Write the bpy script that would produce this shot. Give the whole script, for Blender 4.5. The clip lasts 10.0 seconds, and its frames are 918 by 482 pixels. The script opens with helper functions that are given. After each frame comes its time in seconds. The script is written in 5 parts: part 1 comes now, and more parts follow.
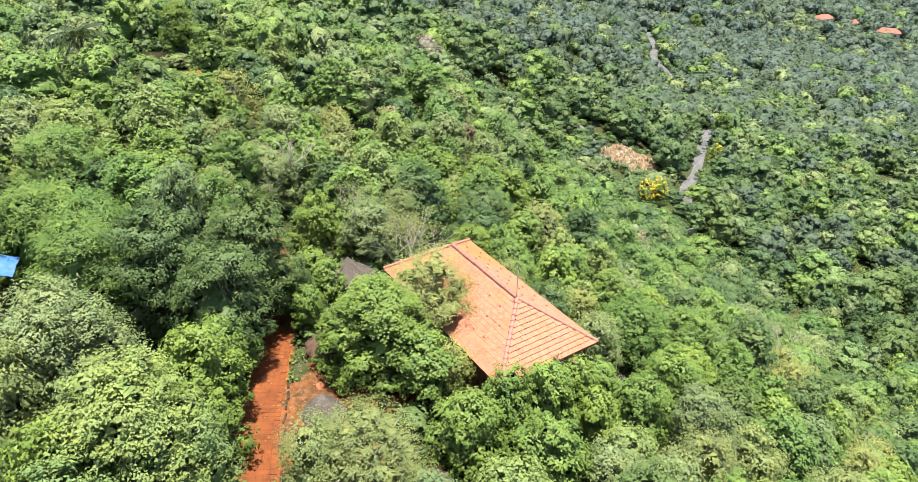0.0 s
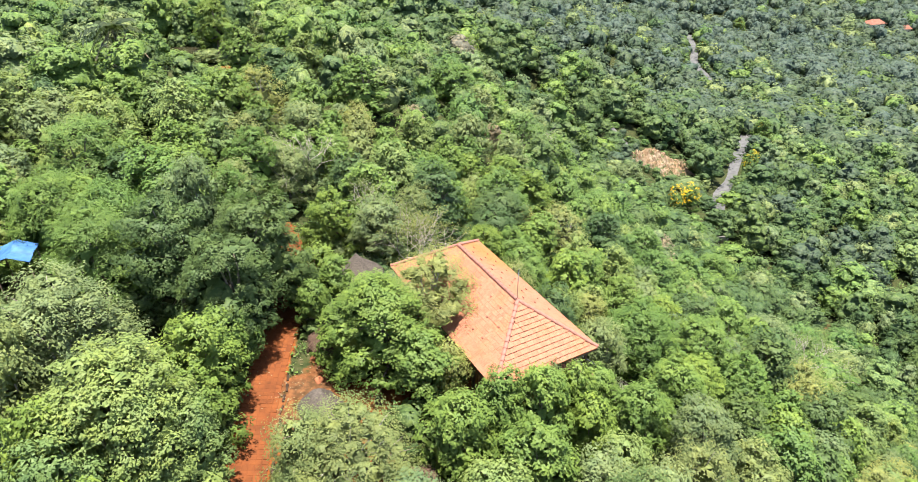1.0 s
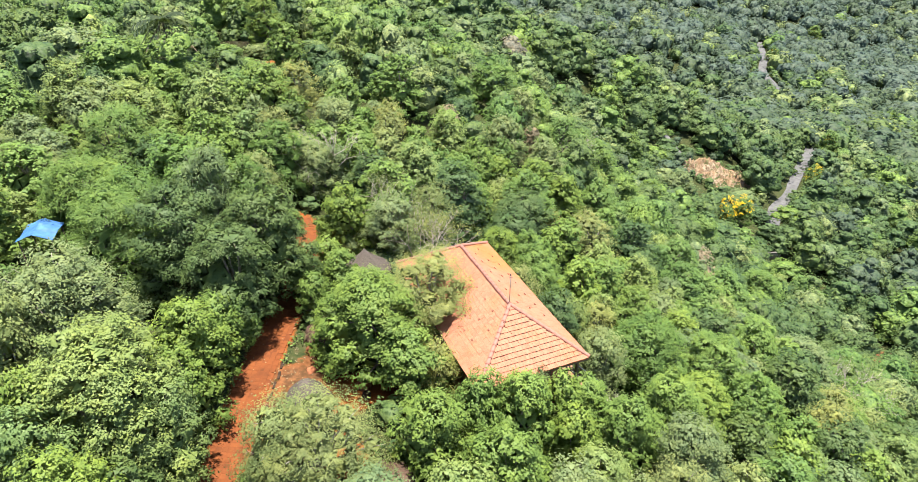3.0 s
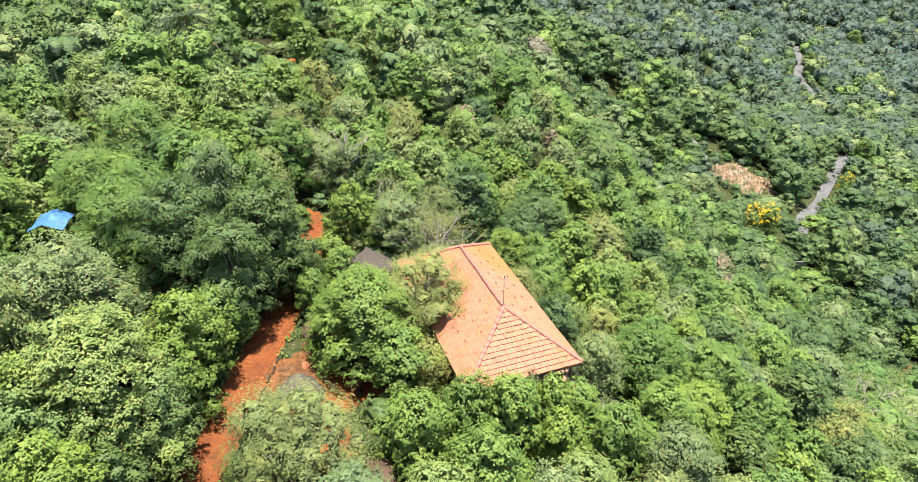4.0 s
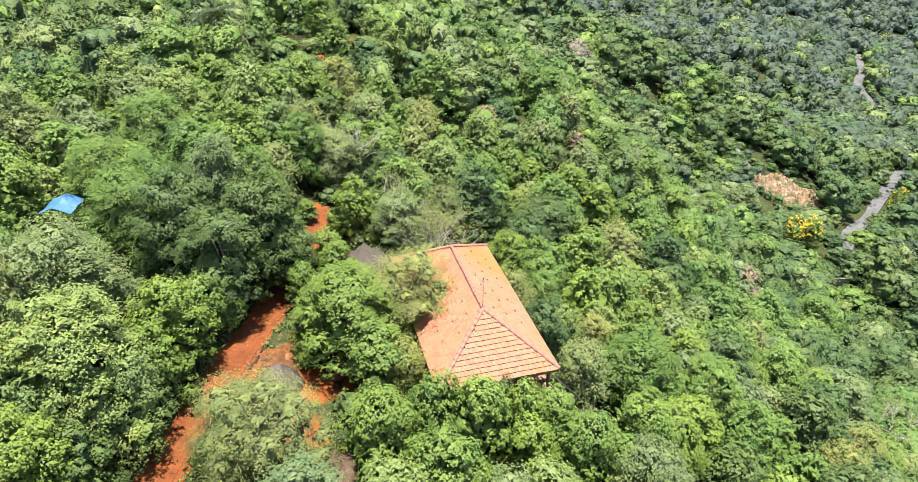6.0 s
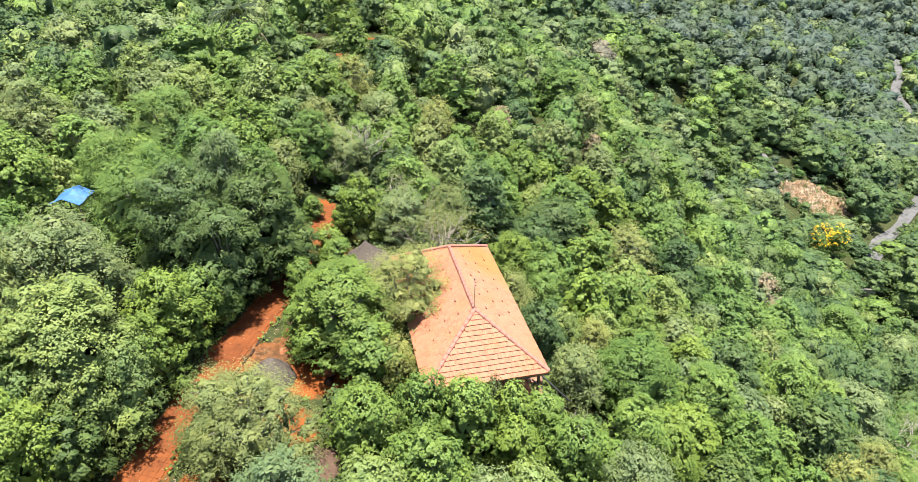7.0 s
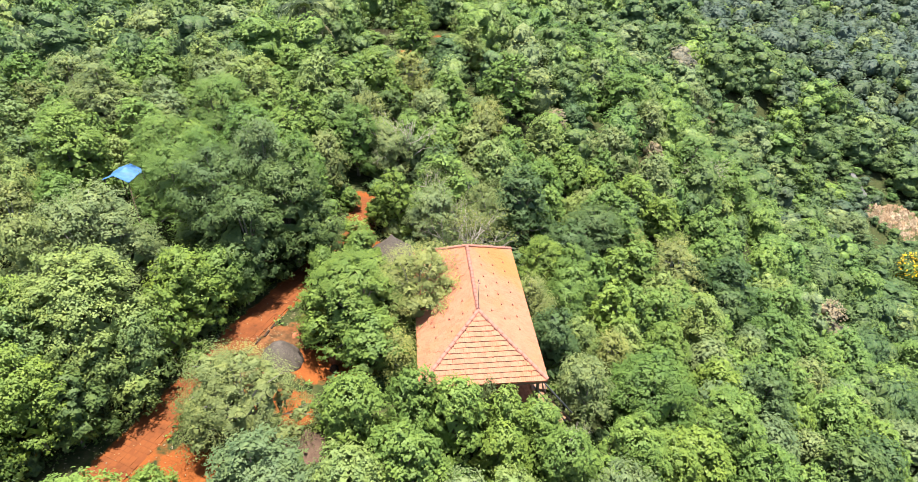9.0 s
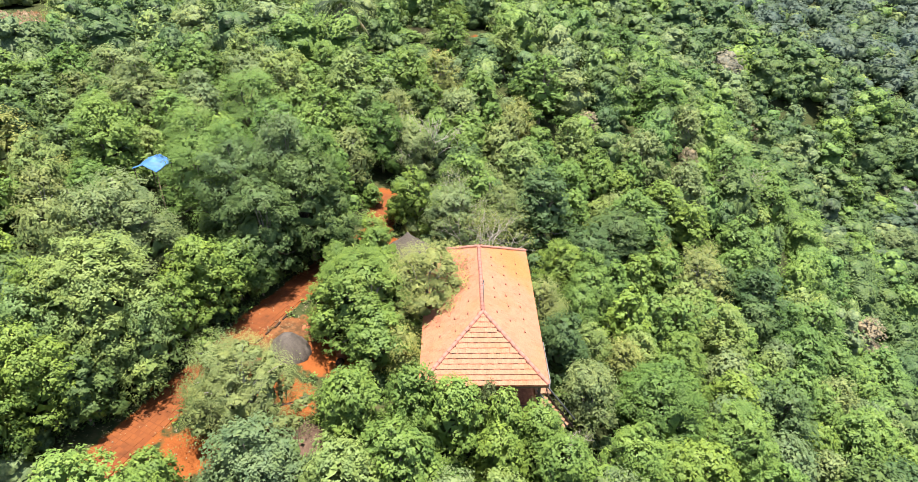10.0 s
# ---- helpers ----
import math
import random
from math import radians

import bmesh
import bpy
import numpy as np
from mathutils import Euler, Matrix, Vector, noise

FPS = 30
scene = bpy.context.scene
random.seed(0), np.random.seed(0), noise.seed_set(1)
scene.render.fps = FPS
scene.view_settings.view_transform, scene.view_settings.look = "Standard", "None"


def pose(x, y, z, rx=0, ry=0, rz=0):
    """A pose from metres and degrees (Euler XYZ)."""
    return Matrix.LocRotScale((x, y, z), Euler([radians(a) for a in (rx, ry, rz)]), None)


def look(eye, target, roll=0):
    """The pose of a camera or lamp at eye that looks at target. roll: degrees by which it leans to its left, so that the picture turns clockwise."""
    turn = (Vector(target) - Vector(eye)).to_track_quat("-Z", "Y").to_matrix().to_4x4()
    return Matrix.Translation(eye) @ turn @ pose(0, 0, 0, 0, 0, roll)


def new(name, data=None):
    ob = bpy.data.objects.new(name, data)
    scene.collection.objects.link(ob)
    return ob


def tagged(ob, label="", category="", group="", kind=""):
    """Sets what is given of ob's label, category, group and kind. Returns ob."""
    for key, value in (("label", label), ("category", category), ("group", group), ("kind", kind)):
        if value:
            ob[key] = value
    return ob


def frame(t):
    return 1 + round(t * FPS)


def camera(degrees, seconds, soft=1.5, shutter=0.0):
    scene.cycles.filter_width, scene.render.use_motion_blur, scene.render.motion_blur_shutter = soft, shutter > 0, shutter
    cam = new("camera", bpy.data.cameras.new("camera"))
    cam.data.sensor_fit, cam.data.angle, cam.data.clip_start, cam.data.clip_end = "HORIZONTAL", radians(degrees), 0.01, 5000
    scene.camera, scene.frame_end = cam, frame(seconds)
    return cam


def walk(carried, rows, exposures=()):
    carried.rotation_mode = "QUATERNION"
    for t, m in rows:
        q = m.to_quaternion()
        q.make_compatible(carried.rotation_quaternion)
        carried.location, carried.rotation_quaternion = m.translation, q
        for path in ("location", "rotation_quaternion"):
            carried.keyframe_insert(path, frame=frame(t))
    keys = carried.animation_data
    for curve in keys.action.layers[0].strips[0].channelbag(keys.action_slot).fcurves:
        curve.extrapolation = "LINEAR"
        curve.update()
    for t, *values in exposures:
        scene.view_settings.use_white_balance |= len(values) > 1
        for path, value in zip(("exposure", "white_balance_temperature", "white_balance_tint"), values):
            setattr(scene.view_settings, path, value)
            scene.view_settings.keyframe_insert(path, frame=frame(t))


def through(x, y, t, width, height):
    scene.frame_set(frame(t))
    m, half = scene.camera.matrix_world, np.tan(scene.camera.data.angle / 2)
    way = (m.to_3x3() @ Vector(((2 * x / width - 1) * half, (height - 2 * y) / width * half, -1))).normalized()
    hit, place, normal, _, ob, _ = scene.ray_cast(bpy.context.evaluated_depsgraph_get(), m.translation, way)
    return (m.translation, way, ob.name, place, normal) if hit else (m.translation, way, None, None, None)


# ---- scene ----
# ---- camera and its flight ----
cam = camera(71.0, 10.0, soft=0.3)
METRES, EYE, TILT, LEAN, TURN = 20.0, 30.0, -31.0, 0.0, 0.0
ROWS = [
    (0.0, 0.0, 0.0, 0.0, -0.0, 0.0, 0.0),
    (0.5, 0.0499, 0.0004, 0.0009, 1.52, -0.02, -0.92),
    (1.0, 0.0992, 0.0019, 0.0032, 3.03, -0.08, -1.84),
    (1.5, 0.1484, 0.0048, 0.0048, 4.19, -0.11, -2.54),
    (2.0, 0.1974, 0.0074, 0.0068, 5.35, -0.17, -3.23),
    (2.5, 0.2413, 0.0102, 0.0109, 6.69, -0.25, -4.05),
    (4.0, 0.387, 0.0297, 0.0285, 10.62, -0.6, -6.36),
    (4.5, 0.4342, 0.0388, 0.0353, 11.63, -0.73, -6.98),
    (5.0, 0.4808, 0.049, 0.0418, 12.69, -0.85, -7.58),
    (5.5, 0.5279, 0.0602, 0.0484, 13.74, -1.01, -8.19),
    (7.0, 0.673, 0.0995, 0.0734, 17.23, -1.59, -10.17),
    (7.5, 0.7212, 0.1154, 0.0825, 18.78, -1.88, -11.02),
    (8.0, 0.7692, 0.1328, 0.0929, 20.5, -2.22, -11.96),
    (8.5, 0.8167, 0.1514, 0.104, 22.41, -2.63, -12.97),
    (9.0, 0.8631, 0.1724, 0.1162, 24.39, -3.1, -14.02),
    (9.5, 0.9081, 0.1945, 0.1291, 26.34, -3.6, -15.01),
    (10.0, 0.9524, 0.218, 0.1431, 28.34, -4.14, -16.01),
]
walk(cam, [(t, pose(0, 0, EYE, TILT, LEAN, TURN) @ pose(METRES * x, METRES * y, METRES * z, 90 + pitch, roll, yaw)) for t, x, y, z, yaw, pitch, roll in ROWS],
     exposures=[(0.0, 1.90), (10.0, 1.90)])

# ---- world and sun ----
TO_SUN = Vector((0.05, 0.03, 0.99)).normalized()
world = bpy.data.worlds.new("sky")
scene.world = world
world.use_nodes = True
wn = world.node_tree
sky = wn.nodes.new("ShaderNodeTexSky")
sky.sky_type, sky.sun_disc = "NISHITA", False
sky.sun_elevation = math.asin(TO_SUN.z)
sky.sun_rotation = math.atan2(TO_SUN.x, TO_SUN.y)
sky.air_density, sky.dust_density = 1.0, 1.5
wn.nodes["Background"].inputs["Strength"].default_value = 0.083
wn.links.new(sky.outputs[0], wn.nodes["Background"].inputs["Color"])
sun = new("sun", bpy.data.lights.new("sun", "SUN"))
sun.data.energy, sun.data.angle, sun.data.color = 4.5, radians(2.5), (1.0, 0.95, 0.86)
sun.matrix_world = look(TO_SUN * 200, (0, 0, 0))


# ---- materials ----
def material(name, rough=0.8, spec=0.3):
    m = bpy.data.materials.new(name)
    m.use_nodes = True
    b = m.node_tree.nodes["Principled BSDF"]
    b.inputs["Roughness"].default_value = rough
    b.inputs["Specular IOR Level"].default_value = spec
    return m, m.node_tree, b


def link(tree, a, b):
    tree.links.new(a, b)


def noise_node(tree, scale, detail=4.0, coords=None, rough=0.55):
    n = tree.nodes.new("ShaderNodeTexNoise")
    n.inputs["Scale"].default_value, n.inputs["Detail"].default_value = scale, detail
    n.inputs["Roughness"].default_value = rough
    if coords:
        link(tree, coords, n.inputs["Vector"])
    return n.outputs["Fac"]


def ramp(tree, fac, stops):
    r = tree.nodes.new("ShaderNodeValToRGB")
    while len(r.color_ramp.elements) < len(stops):
        r.color_ramp.elements.new(0.5)
    for e, (p, c) in zip(r.color_ramp.elements, stops):
        e.position, e.color = p, (*c, 1)
    link(tree, fac, r.inputs["Fac"])
    return r.outputs["Color"]


def mix(tree, fac, a, b, blend="MIX"):
    n = tree.nodes.new("ShaderNodeMix")
    n.data_type, n.blend_type = "RGBA", blend
    for v, socket in ((fac, n.inputs["Factor"]), (a, n.inputs[6]), (b, n.inputs[7])):
        if isinstance(v, (int, float)):
            socket.default_value = v
        elif isinstance(v, tuple):
            socket.default_value = (*v, 1)
        else:
            link(tree, v, socket)
    return n.outputs[2]


def reach(tree, value, near, far, most):
    """most where value is under near, falling to 0 at far."""
    n = tree.nodes.new("ShaderNodeMapRange")
    n.inputs["From Min"].default_value, n.inputs["From Max"].default_value = near, far
    n.inputs["To Min"].default_value, n.inputs["To Max"].default_value = most, 0.0
    link(tree, value, n.inputs["Value"])
    return n.outputs["Result"]


def bump(tree, bsdf, height, strength=0.4, distance=0.02):
    n = tree.nodes.new("ShaderNodeBump")
    n.inputs["Strength"].default_value, n.inputs["Distance"].default_value = strength, distance
    link(tree, height, n.inputs["Height"])
    link(tree, n.outputs[0], bsdf.inputs["Normal"])


def world_coords(tree):
    return tree.nodes.new("ShaderNodeNewGeometry").outputs["Position"]


def leaf_material(name, dark, light, soft=True, vary=1.0, grain=7.0, through=0.24, lean=1.2, fleck=0.34):
    """Foliage: every leaf and every tree with a green of its own, lit by the rounding of its tuft, light shining through.
    tone: a number for each tree of a wood; soft: the outward direction of the leaf's tuft."""
    m, t, b = material(name, 0.55, 0.16)
    geo = t.nodes.new("ShaderNodeNewGeometry")
    info = t.nodes.new("ShaderNodeObjectInfo")
    tone = t.nodes.new("ShaderNodeAttribute")
    tone.attribute_name = "tone"
    plus = t.nodes.new("ShaderNodeMath")
    link(t, info.outputs["Random"], plus.inputs[0])
    link(t, tone.outputs["Fac"], plus.inputs[1])
    own = t.nodes.new("ShaderNodeMath")
    own.operation = "FRACT"
    link(t, plus.outputs[0], own.inputs[0])
    base = mix(t, geo.outputs["Random Per Island"], dark, light)
    base = mix(t, vary, base, mix(t, 1.0, base, ramp(t, own.outputs[0], [(0.0, (0.74, 0.84, 0.88)), (0.3, (0.93, 0.96, 1.0)), (0.7, (1.04, 1.02, 0.95)), (1.0, (1.12, 1.07, 0.90))]), "MULTIPLY"))
    # single leaves
    speck = t.nodes.new("ShaderNodeTexNoise")
    speck.inputs["Scale"].default_value, speck.inputs["Detail"].default_value = grain, 3.0
    link(t, geo.outputs["Position"], speck.inputs["Vector"])
    base = mix(t, 1.0, base, ramp(t, speck.outputs["Fac"], [(0.36, (1 - fleck, 1 - fleck * 0.9, 1 - fleck * 0.8)), (0.5, (1.0, 1.0, 1.0)), (0.64, (1 + fleck * 0.75, 1 + fleck * 0.66, 1 + fleck * 0.45))]), "MULTIPLY")
    # sprays of older and younger leaves
    spray = noise_node(t, 1.3, 3.0, geo.outputs["Position"])
    base = mix(t, 1.0, base, ramp(t, spray, [(0.34, (0.76, 0.82, 0.86)), (0.5, (1.0, 1.0, 1.0)), (0.66, (1.20, 1.14, 1.0))]), "MULTIPLY")
    link(t, base, b.inputs["Base Color"])
    tr = t.nodes.new("ShaderNodeBsdfTranslucent")
    link(t, mix(t, 1.0, base, (1.25, 1.30, 0.65), "MULTIPLY"), tr.inputs["Color"])
    if soft:
        att = t.nodes.new("ShaderNodeAttribute")
        att.attribute_name = "soft"
        turn = t.nodes.new("ShaderNodeVectorTransform")
        turn.vector_type, turn.convert_from, turn.convert_to = "NORMAL", "OBJECT", "WORLD"
        link(t, att.outputs["Vector"], turn.inputs[0])
        tilt = t.nodes.new("ShaderNodeVectorMath")
        tilt.operation = "MULTIPLY_ADD"
        link(t, speck.outputs["Color"], tilt.inputs[0])
        tilt.inputs[1].default_value = (lean, lean, lean)
        link(t, turn.outputs[0], tilt.inputs[2])
        back = t.nodes.new("ShaderNodeVectorMath")
        back.operation = "SUBTRACT"
        link(t, tilt.outputs[0], back.inputs[0])
        back.inputs[1].default_value = (lean / 2, lean / 2, lean / 2)
        level = t.nodes.new("ShaderNodeVectorMath")
        level.operation = "NORMALIZE"
        link(t, back.outputs[0], level.inputs[0])
        link(t, level.outputs[0], b.inputs["Normal"])
        link(t, level.outputs[0], tr.inputs["Normal"])
    ms = t.nodes.new("ShaderNodeMixShader")
    ms.inputs[0].default_value = through
    link(t, b.outputs[0], ms.inputs[1])
    link(t, tr.outputs[0], ms.inputs[2])
    link(t, ms.outputs[0], t.nodes["Material Output"].inputs["Surface"])
    return m


GREENS = {
    "olive": ((0.098, 0.149, 0.040), (0.205, 0.257, 0.087)),
    "olive2": ((0.115, 0.141, 0.039), (0.241, 0.258, 0.093)),
    "mid": ((0.060, 0.115, 0.025), (0.151, 0.222, 0.061)),
    "fresh": ((0.069, 0.121, 0.024), (0.169, 0.235, 0.055)),
    "dark": ((0.041, 0.077, 0.024), (0.104, 0.150, 0.055)),
    "pale": ((0.094, 0.138, 0.050), (0.203, 0.241, 0.102)),
    "lime": ((0.085, 0.144, 0.029), (0.177, 0.251, 0.060)),
    "feather": ((0.071, 0.135, 0.028), (0.165, 0.235, 0.060)),
    "grey": ((0.076, 0.117, 0.045), (0.178, 0.216, 0.092)),
    # distant leaves: haze put into the leaf colour, bluer and flatter with distance
    "blue_haze": ((0.062, 0.094, 0.070), (0.107, 0.141, 0.106)),
    "blue_haze_dark": ((0.048, 0.078, 0.044), (0.092, 0.126, 0.073)),
    "flower": ((0.36, 0.25, 0.010), (0.60, 0.43, 0.020)),
    "rust": ((0.140, 0.115, 0.075), (0.26, 0.215, 0.150)),
    "palm": ((0.024, 0.042, 0.018), (0.066, 0.090, 0.042)),
}
made_leaf = {}


def leaf(kind, soft=True, grain=7.0):
    """grain: leaves to the metre that can be told apart."""
    key = (kind, soft, grain)
    if key not in made_leaf:
        dark, light = GREENS[kind]
        # bluish kinds: tones drawn together and shade sides lifted, as haze would
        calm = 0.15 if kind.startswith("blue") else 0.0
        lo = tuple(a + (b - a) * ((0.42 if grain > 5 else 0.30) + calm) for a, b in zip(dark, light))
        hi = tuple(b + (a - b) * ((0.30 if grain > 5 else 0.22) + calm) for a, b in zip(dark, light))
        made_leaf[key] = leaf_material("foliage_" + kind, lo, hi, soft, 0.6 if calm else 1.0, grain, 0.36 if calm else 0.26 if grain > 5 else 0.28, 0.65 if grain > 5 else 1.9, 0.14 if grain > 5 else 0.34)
    return made_leaf[key]


def bark_material(name, dark, light):
    m, t, b = material(name, 0.9, 0.15)
    p = t.nodes.new("ShaderNodeTexCoord").outputs["Object"]
    n = noise_node(t, 6.0, 6.0, p)
    link(t, ramp(t, n, [(0.35, dark), (0.65, light)]), b.inputs["Base Color"])
    bump(t, b, n, 0.6, 0.03)
    return m


BARK = bark_material("bark_grey_brown", (0.10, 0.08, 0.06), (0.26, 0.22, 0.18))
BARK_PALE = bark_material("bark_pale", (0.18, 0.155, 0.13), (0.37, 0.33, 0.285))


def ground_material():
    m, t, b = material("forest_floor_and_red_earth", 0.95, 0.1)
    p = world_coords(t)
    big, fine, grit = noise_node(t, 0.35, 3.0, p), noise_node(t, 2.2, 5.0, p), noise_node(t, 14.0, 4.0, p)
    floor_c = ramp(t, fine, [(0.3, (0.018, 0.026, 0.009)), (0.5, (0.034, 0.042, 0.014)), (0.72, (0.060, 0.052, 0.024))])
    soil_c = ramp(t, big, [(0.3, (0.135, 0.036, 0.008)), (0.55, (0.190, 0.054, 0.012)), (0.75, (0.235, 0.078, 0.022))])
    soil_c = mix(t, 0.35, soil_c, ramp(t, grit, [(0.35, (0.09, 0.026, 0.009)), (0.65, (0.23, 0.076, 0.023))]))
    att = t.nodes.new("ShaderNodeAttribute")
    att.attribute_name = "soil"
    add = t.nodes.new("ShaderNodeMath")
    add.operation = "MULTIPLY_ADD"
    link(t, fine, add.inputs[0])
    add.inputs[1].default_value = 0.7
    link(t, att.outputs["Fac"], add.inputs[2])
    edge = ramp(t, add.outputs[0], [(0.70, (0, 0, 0)), (0.90, (1, 1, 1))])
    pale = t.nodes.new("ShaderNodeAttribute")
    pale.attribute_name = "pale"
    cut = ramp(t, fine, [(0.35, (0.045, 0.024, 0.011)), (0.5, (0.085, 0.042, 0.019)), (0.62, (0.140, 0.064, 0.027))])
    soil_c = mix(t, pale.outputs["Fac"], soil_c, cut)
    link(t, mix(t, edge, floor_c, soil_c), b.inputs["Base Color"])
    bump(t, b, grit, 0.5, 0.05)
    return m


GROUND = ground_material()


def stone_material(name, dark, light, scale=3.0, dust=None):
    m, t, b = material(name, 0.9, 0.2)
    p = world_coords(t)
    n, f = noise_node(t, scale, 5.0, p), noise_node(t, scale * 7, 4.0, p)
    info = t.nodes.new("ShaderNodeObjectInfo")
    c = ramp(t, n, [(0.3, dark), (0.7, light)])
    c = mix(t, 1.0, c, ramp(t, info.outputs["Random"], [(0, (0.75, 0.75, 0.75)), (1, (1.2, 1.15, 1.1))]), "MULTIPLY")
    if dust:
        c = mix(t, ramp(t, noise_node(t, 0.9, 3.0, p), [(0.4, (0, 0, 0)), (0.65, (1, 1, 1))]), c, dust)
    link(t, c, b.inputs["Base Color"])
    bump(t, b, f, 0.5, 0.02)
    return m


PAVER = stone_material("laterite_paver", (0.090, 0.028, 0.009), (0.128, 0.039, 0.011), 2.0, (0.150, 0.045, 0.012))
GROUND_EARTH = stone_material("packed_red_earth", (0.090, 0.027, 0.009), (0.150, 0.044, 0.012), 1.0)
KERB = stone_material("dark_kerb_stone", (0.025, 0.016, 0.010), (0.055, 0.030, 0.018))
BOULDER = stone_material("granite_boulder", (0.10, 0.085, 0.075), (0.30, 0.26, 0.23), 1.2)
LATERITE = stone_material("laterite_block", (0.14, 0.05, 0.025), (0.30, 0.12, 0.06), 4.0)
ASPHALT = stone_material("worn_asphalt", (0.085, 0.083, 0.084), (0.150, 0.147, 0.146), 0.7)
STONE_GREY = stone_material("weathered_concrete", (0.075, 0.070, 0.064), (0.14, 0.132, 0.12), 1.5)
WALL = stone_material("earth_plaster", (0.34, 0.15, 0.07), (0.50, 0.25, 0.13), 1.5)


HOUSE = Vector((1.579, 35.671, 0.0))
HOUSE_TURN = 122.63
RIDGE_Z, EAVE_Z, RIDGE_HALF, HALF_W, HIP_RUN = 6.345, 3.722, 3.77, 3.765, 3.582
HOUSE_M = pose(HOUSE.x, HOUSE.y, 0, 0, 0, HOUSE_TURN)


def tile_material():
    m, t, b = material("clay_roof_tile", 0.75, 0.25)
    p = world_coords(t)
    info = t.nodes.new("ShaderNodeObjectInfo")
    geo = t.nodes.new("ShaderNodeNewGeometry")
    add = t.nodes.new("ShaderNodeMath")
    add.operation = "FRACT"
    plus = t.nodes.new("ShaderNodeMath")
    link(t, info.outputs["Random"], plus.inputs[0])
    link(t, geo.outputs["Random Per Island"], plus.inputs[1])
    link(t, plus.outputs[0], add.inputs[0])
    c = ramp(t, add.outputs[0], [(0.0, (0.320, 0.118, 0.068)), (0.5, (0.350, 0.137, 0.081)), (0.96, (0.37, 0.145, 0.085)), (1.0, (0.27, 0.115, 0.07))])
    big = noise_node(t, 0.45, 4.0, p)
    c = mix(t, ramp(t, big, [(0.5, (0, 0, 0)), (0.75, (0.5, 0.5, 0.5))]), c, (0.33, 0.115, 0.034))
    # old yellow-orange lichen stain on the lower part of one slope
    far = t.nodes.new("ShaderNodeVectorMath")
    far.operation = "DISTANCE"
    link(t, p, far.inputs[0])
    far.inputs[1].default_value = HOUSE_M @ Vector((4.2, -2.6, 4.5))
    blot = t.nodes.new("ShaderNodeMath")
    blot.operation = "MULTIPLY_ADD"
    link(t, noise_node(t, 0.9, 4.0, p), blot.inputs[0])
    blot.inputs[1].default_value = 4.0
    link(t, far.outputs["Value"], blot.inputs[2])
    c = mix(t, reach(t, blot.outputs[0], 3.2, 5.4, 0.7), c, (0.335, 0.125, 0.028))
    fine = noise_node(t, 9.0, 5.0, p)
    c = mix(t, 0.5, c, ramp(t, fine, [(0.3, (0.6, 0.55, 0.5)), (0.6, (1.05, 1.05, 1.05))]), "MULTIPLY")
    link(t, c, b.inputs["Base Color"])
    bump(t, b, fine, 0.35, 0.01)
    return m


TILE = tile_material()


def plain(name, dark, light, rough=0.7, spec=0.3, scale=5.0, metal=0.0):
    m, t, b = material(name, rough, spec)
    b.inputs["Metallic"].default_value = metal
    p = t.nodes.new("ShaderNodeTexCoord").outputs["Object"]
    n = noise_node(t, scale, 5.0, p)
    link(t, ramp(t, n, [(0.3, dark), (0.7, light)]), b.inputs["Base Color"])
    bump(t, b, n, 0.3, 0.01)
    return m


RIDGE = plain("weathered_ridge_tile", (0.22, 0.088, 0.064), (0.30, 0.138, 0.108), 0.85, 0.2, 3.0)
TIMBER = plain("dark_timber", (0.05, 0.035, 0.025), (0.13, 0.09, 0.06))
BOARD = plain("brown_board", (0.14, 0.07, 0.04), (0.26, 0.14, 0.08))
IRON = plain("painted_iron", (0.025, 0.028, 0.03), (0.06, 0.065, 0.07), 0.5, 0.5, 8.0)
STEEL = plain("galvanised_steel", (0.30, 0.29, 0.28), (0.45, 0.44, 0.42), 0.45, 0.5, 8.0, 0.7)
TARP = plain("blue_sheet", (0.022, 0.078, 0.22), (0.05, 0.145, 0.33), 0.55, 0.4, 2.0)
OLD_TILE = plain("old_red_tile", (0.16, 0.065, 0.045), (0.25, 0.11, 0.075), 0.85, 0.2, 0.8)
THATCH = plain("grey_thatch", (0.040, 0.033, 0.028), (0.13, 0.108, 0.092), 0.95, 0.1, 14.0)
THATCH_BROWN = plain("brown_thatch", (0.055, 0.034, 0.025), (0.14, 0.09, 0.065), 0.95, 0.1, 14.0)
WATER = plain("muddy_water", (0.016, 0.016, 0.009), (0.032, 0.028, 0.016), 0.08, 0.5, 0.3)
WHITEWASH = plain("pale_plaster", (0.5, 0.46, 0.4), (0.7, 0.66, 0.6))


# ---- shared builders ----
def part(name, bm, mat, parent=None, label=""):
    me = bpy.data.meshes.new(name)
    bm.to_mesh(me)
    bm.free()
    for m in mat if isinstance(mat, (list, tuple)) else [mat]:
        me.materials.append(m)
    ob = new(name, me)
    ob.parent = parent
    return tagged(ob, label) if label else ob


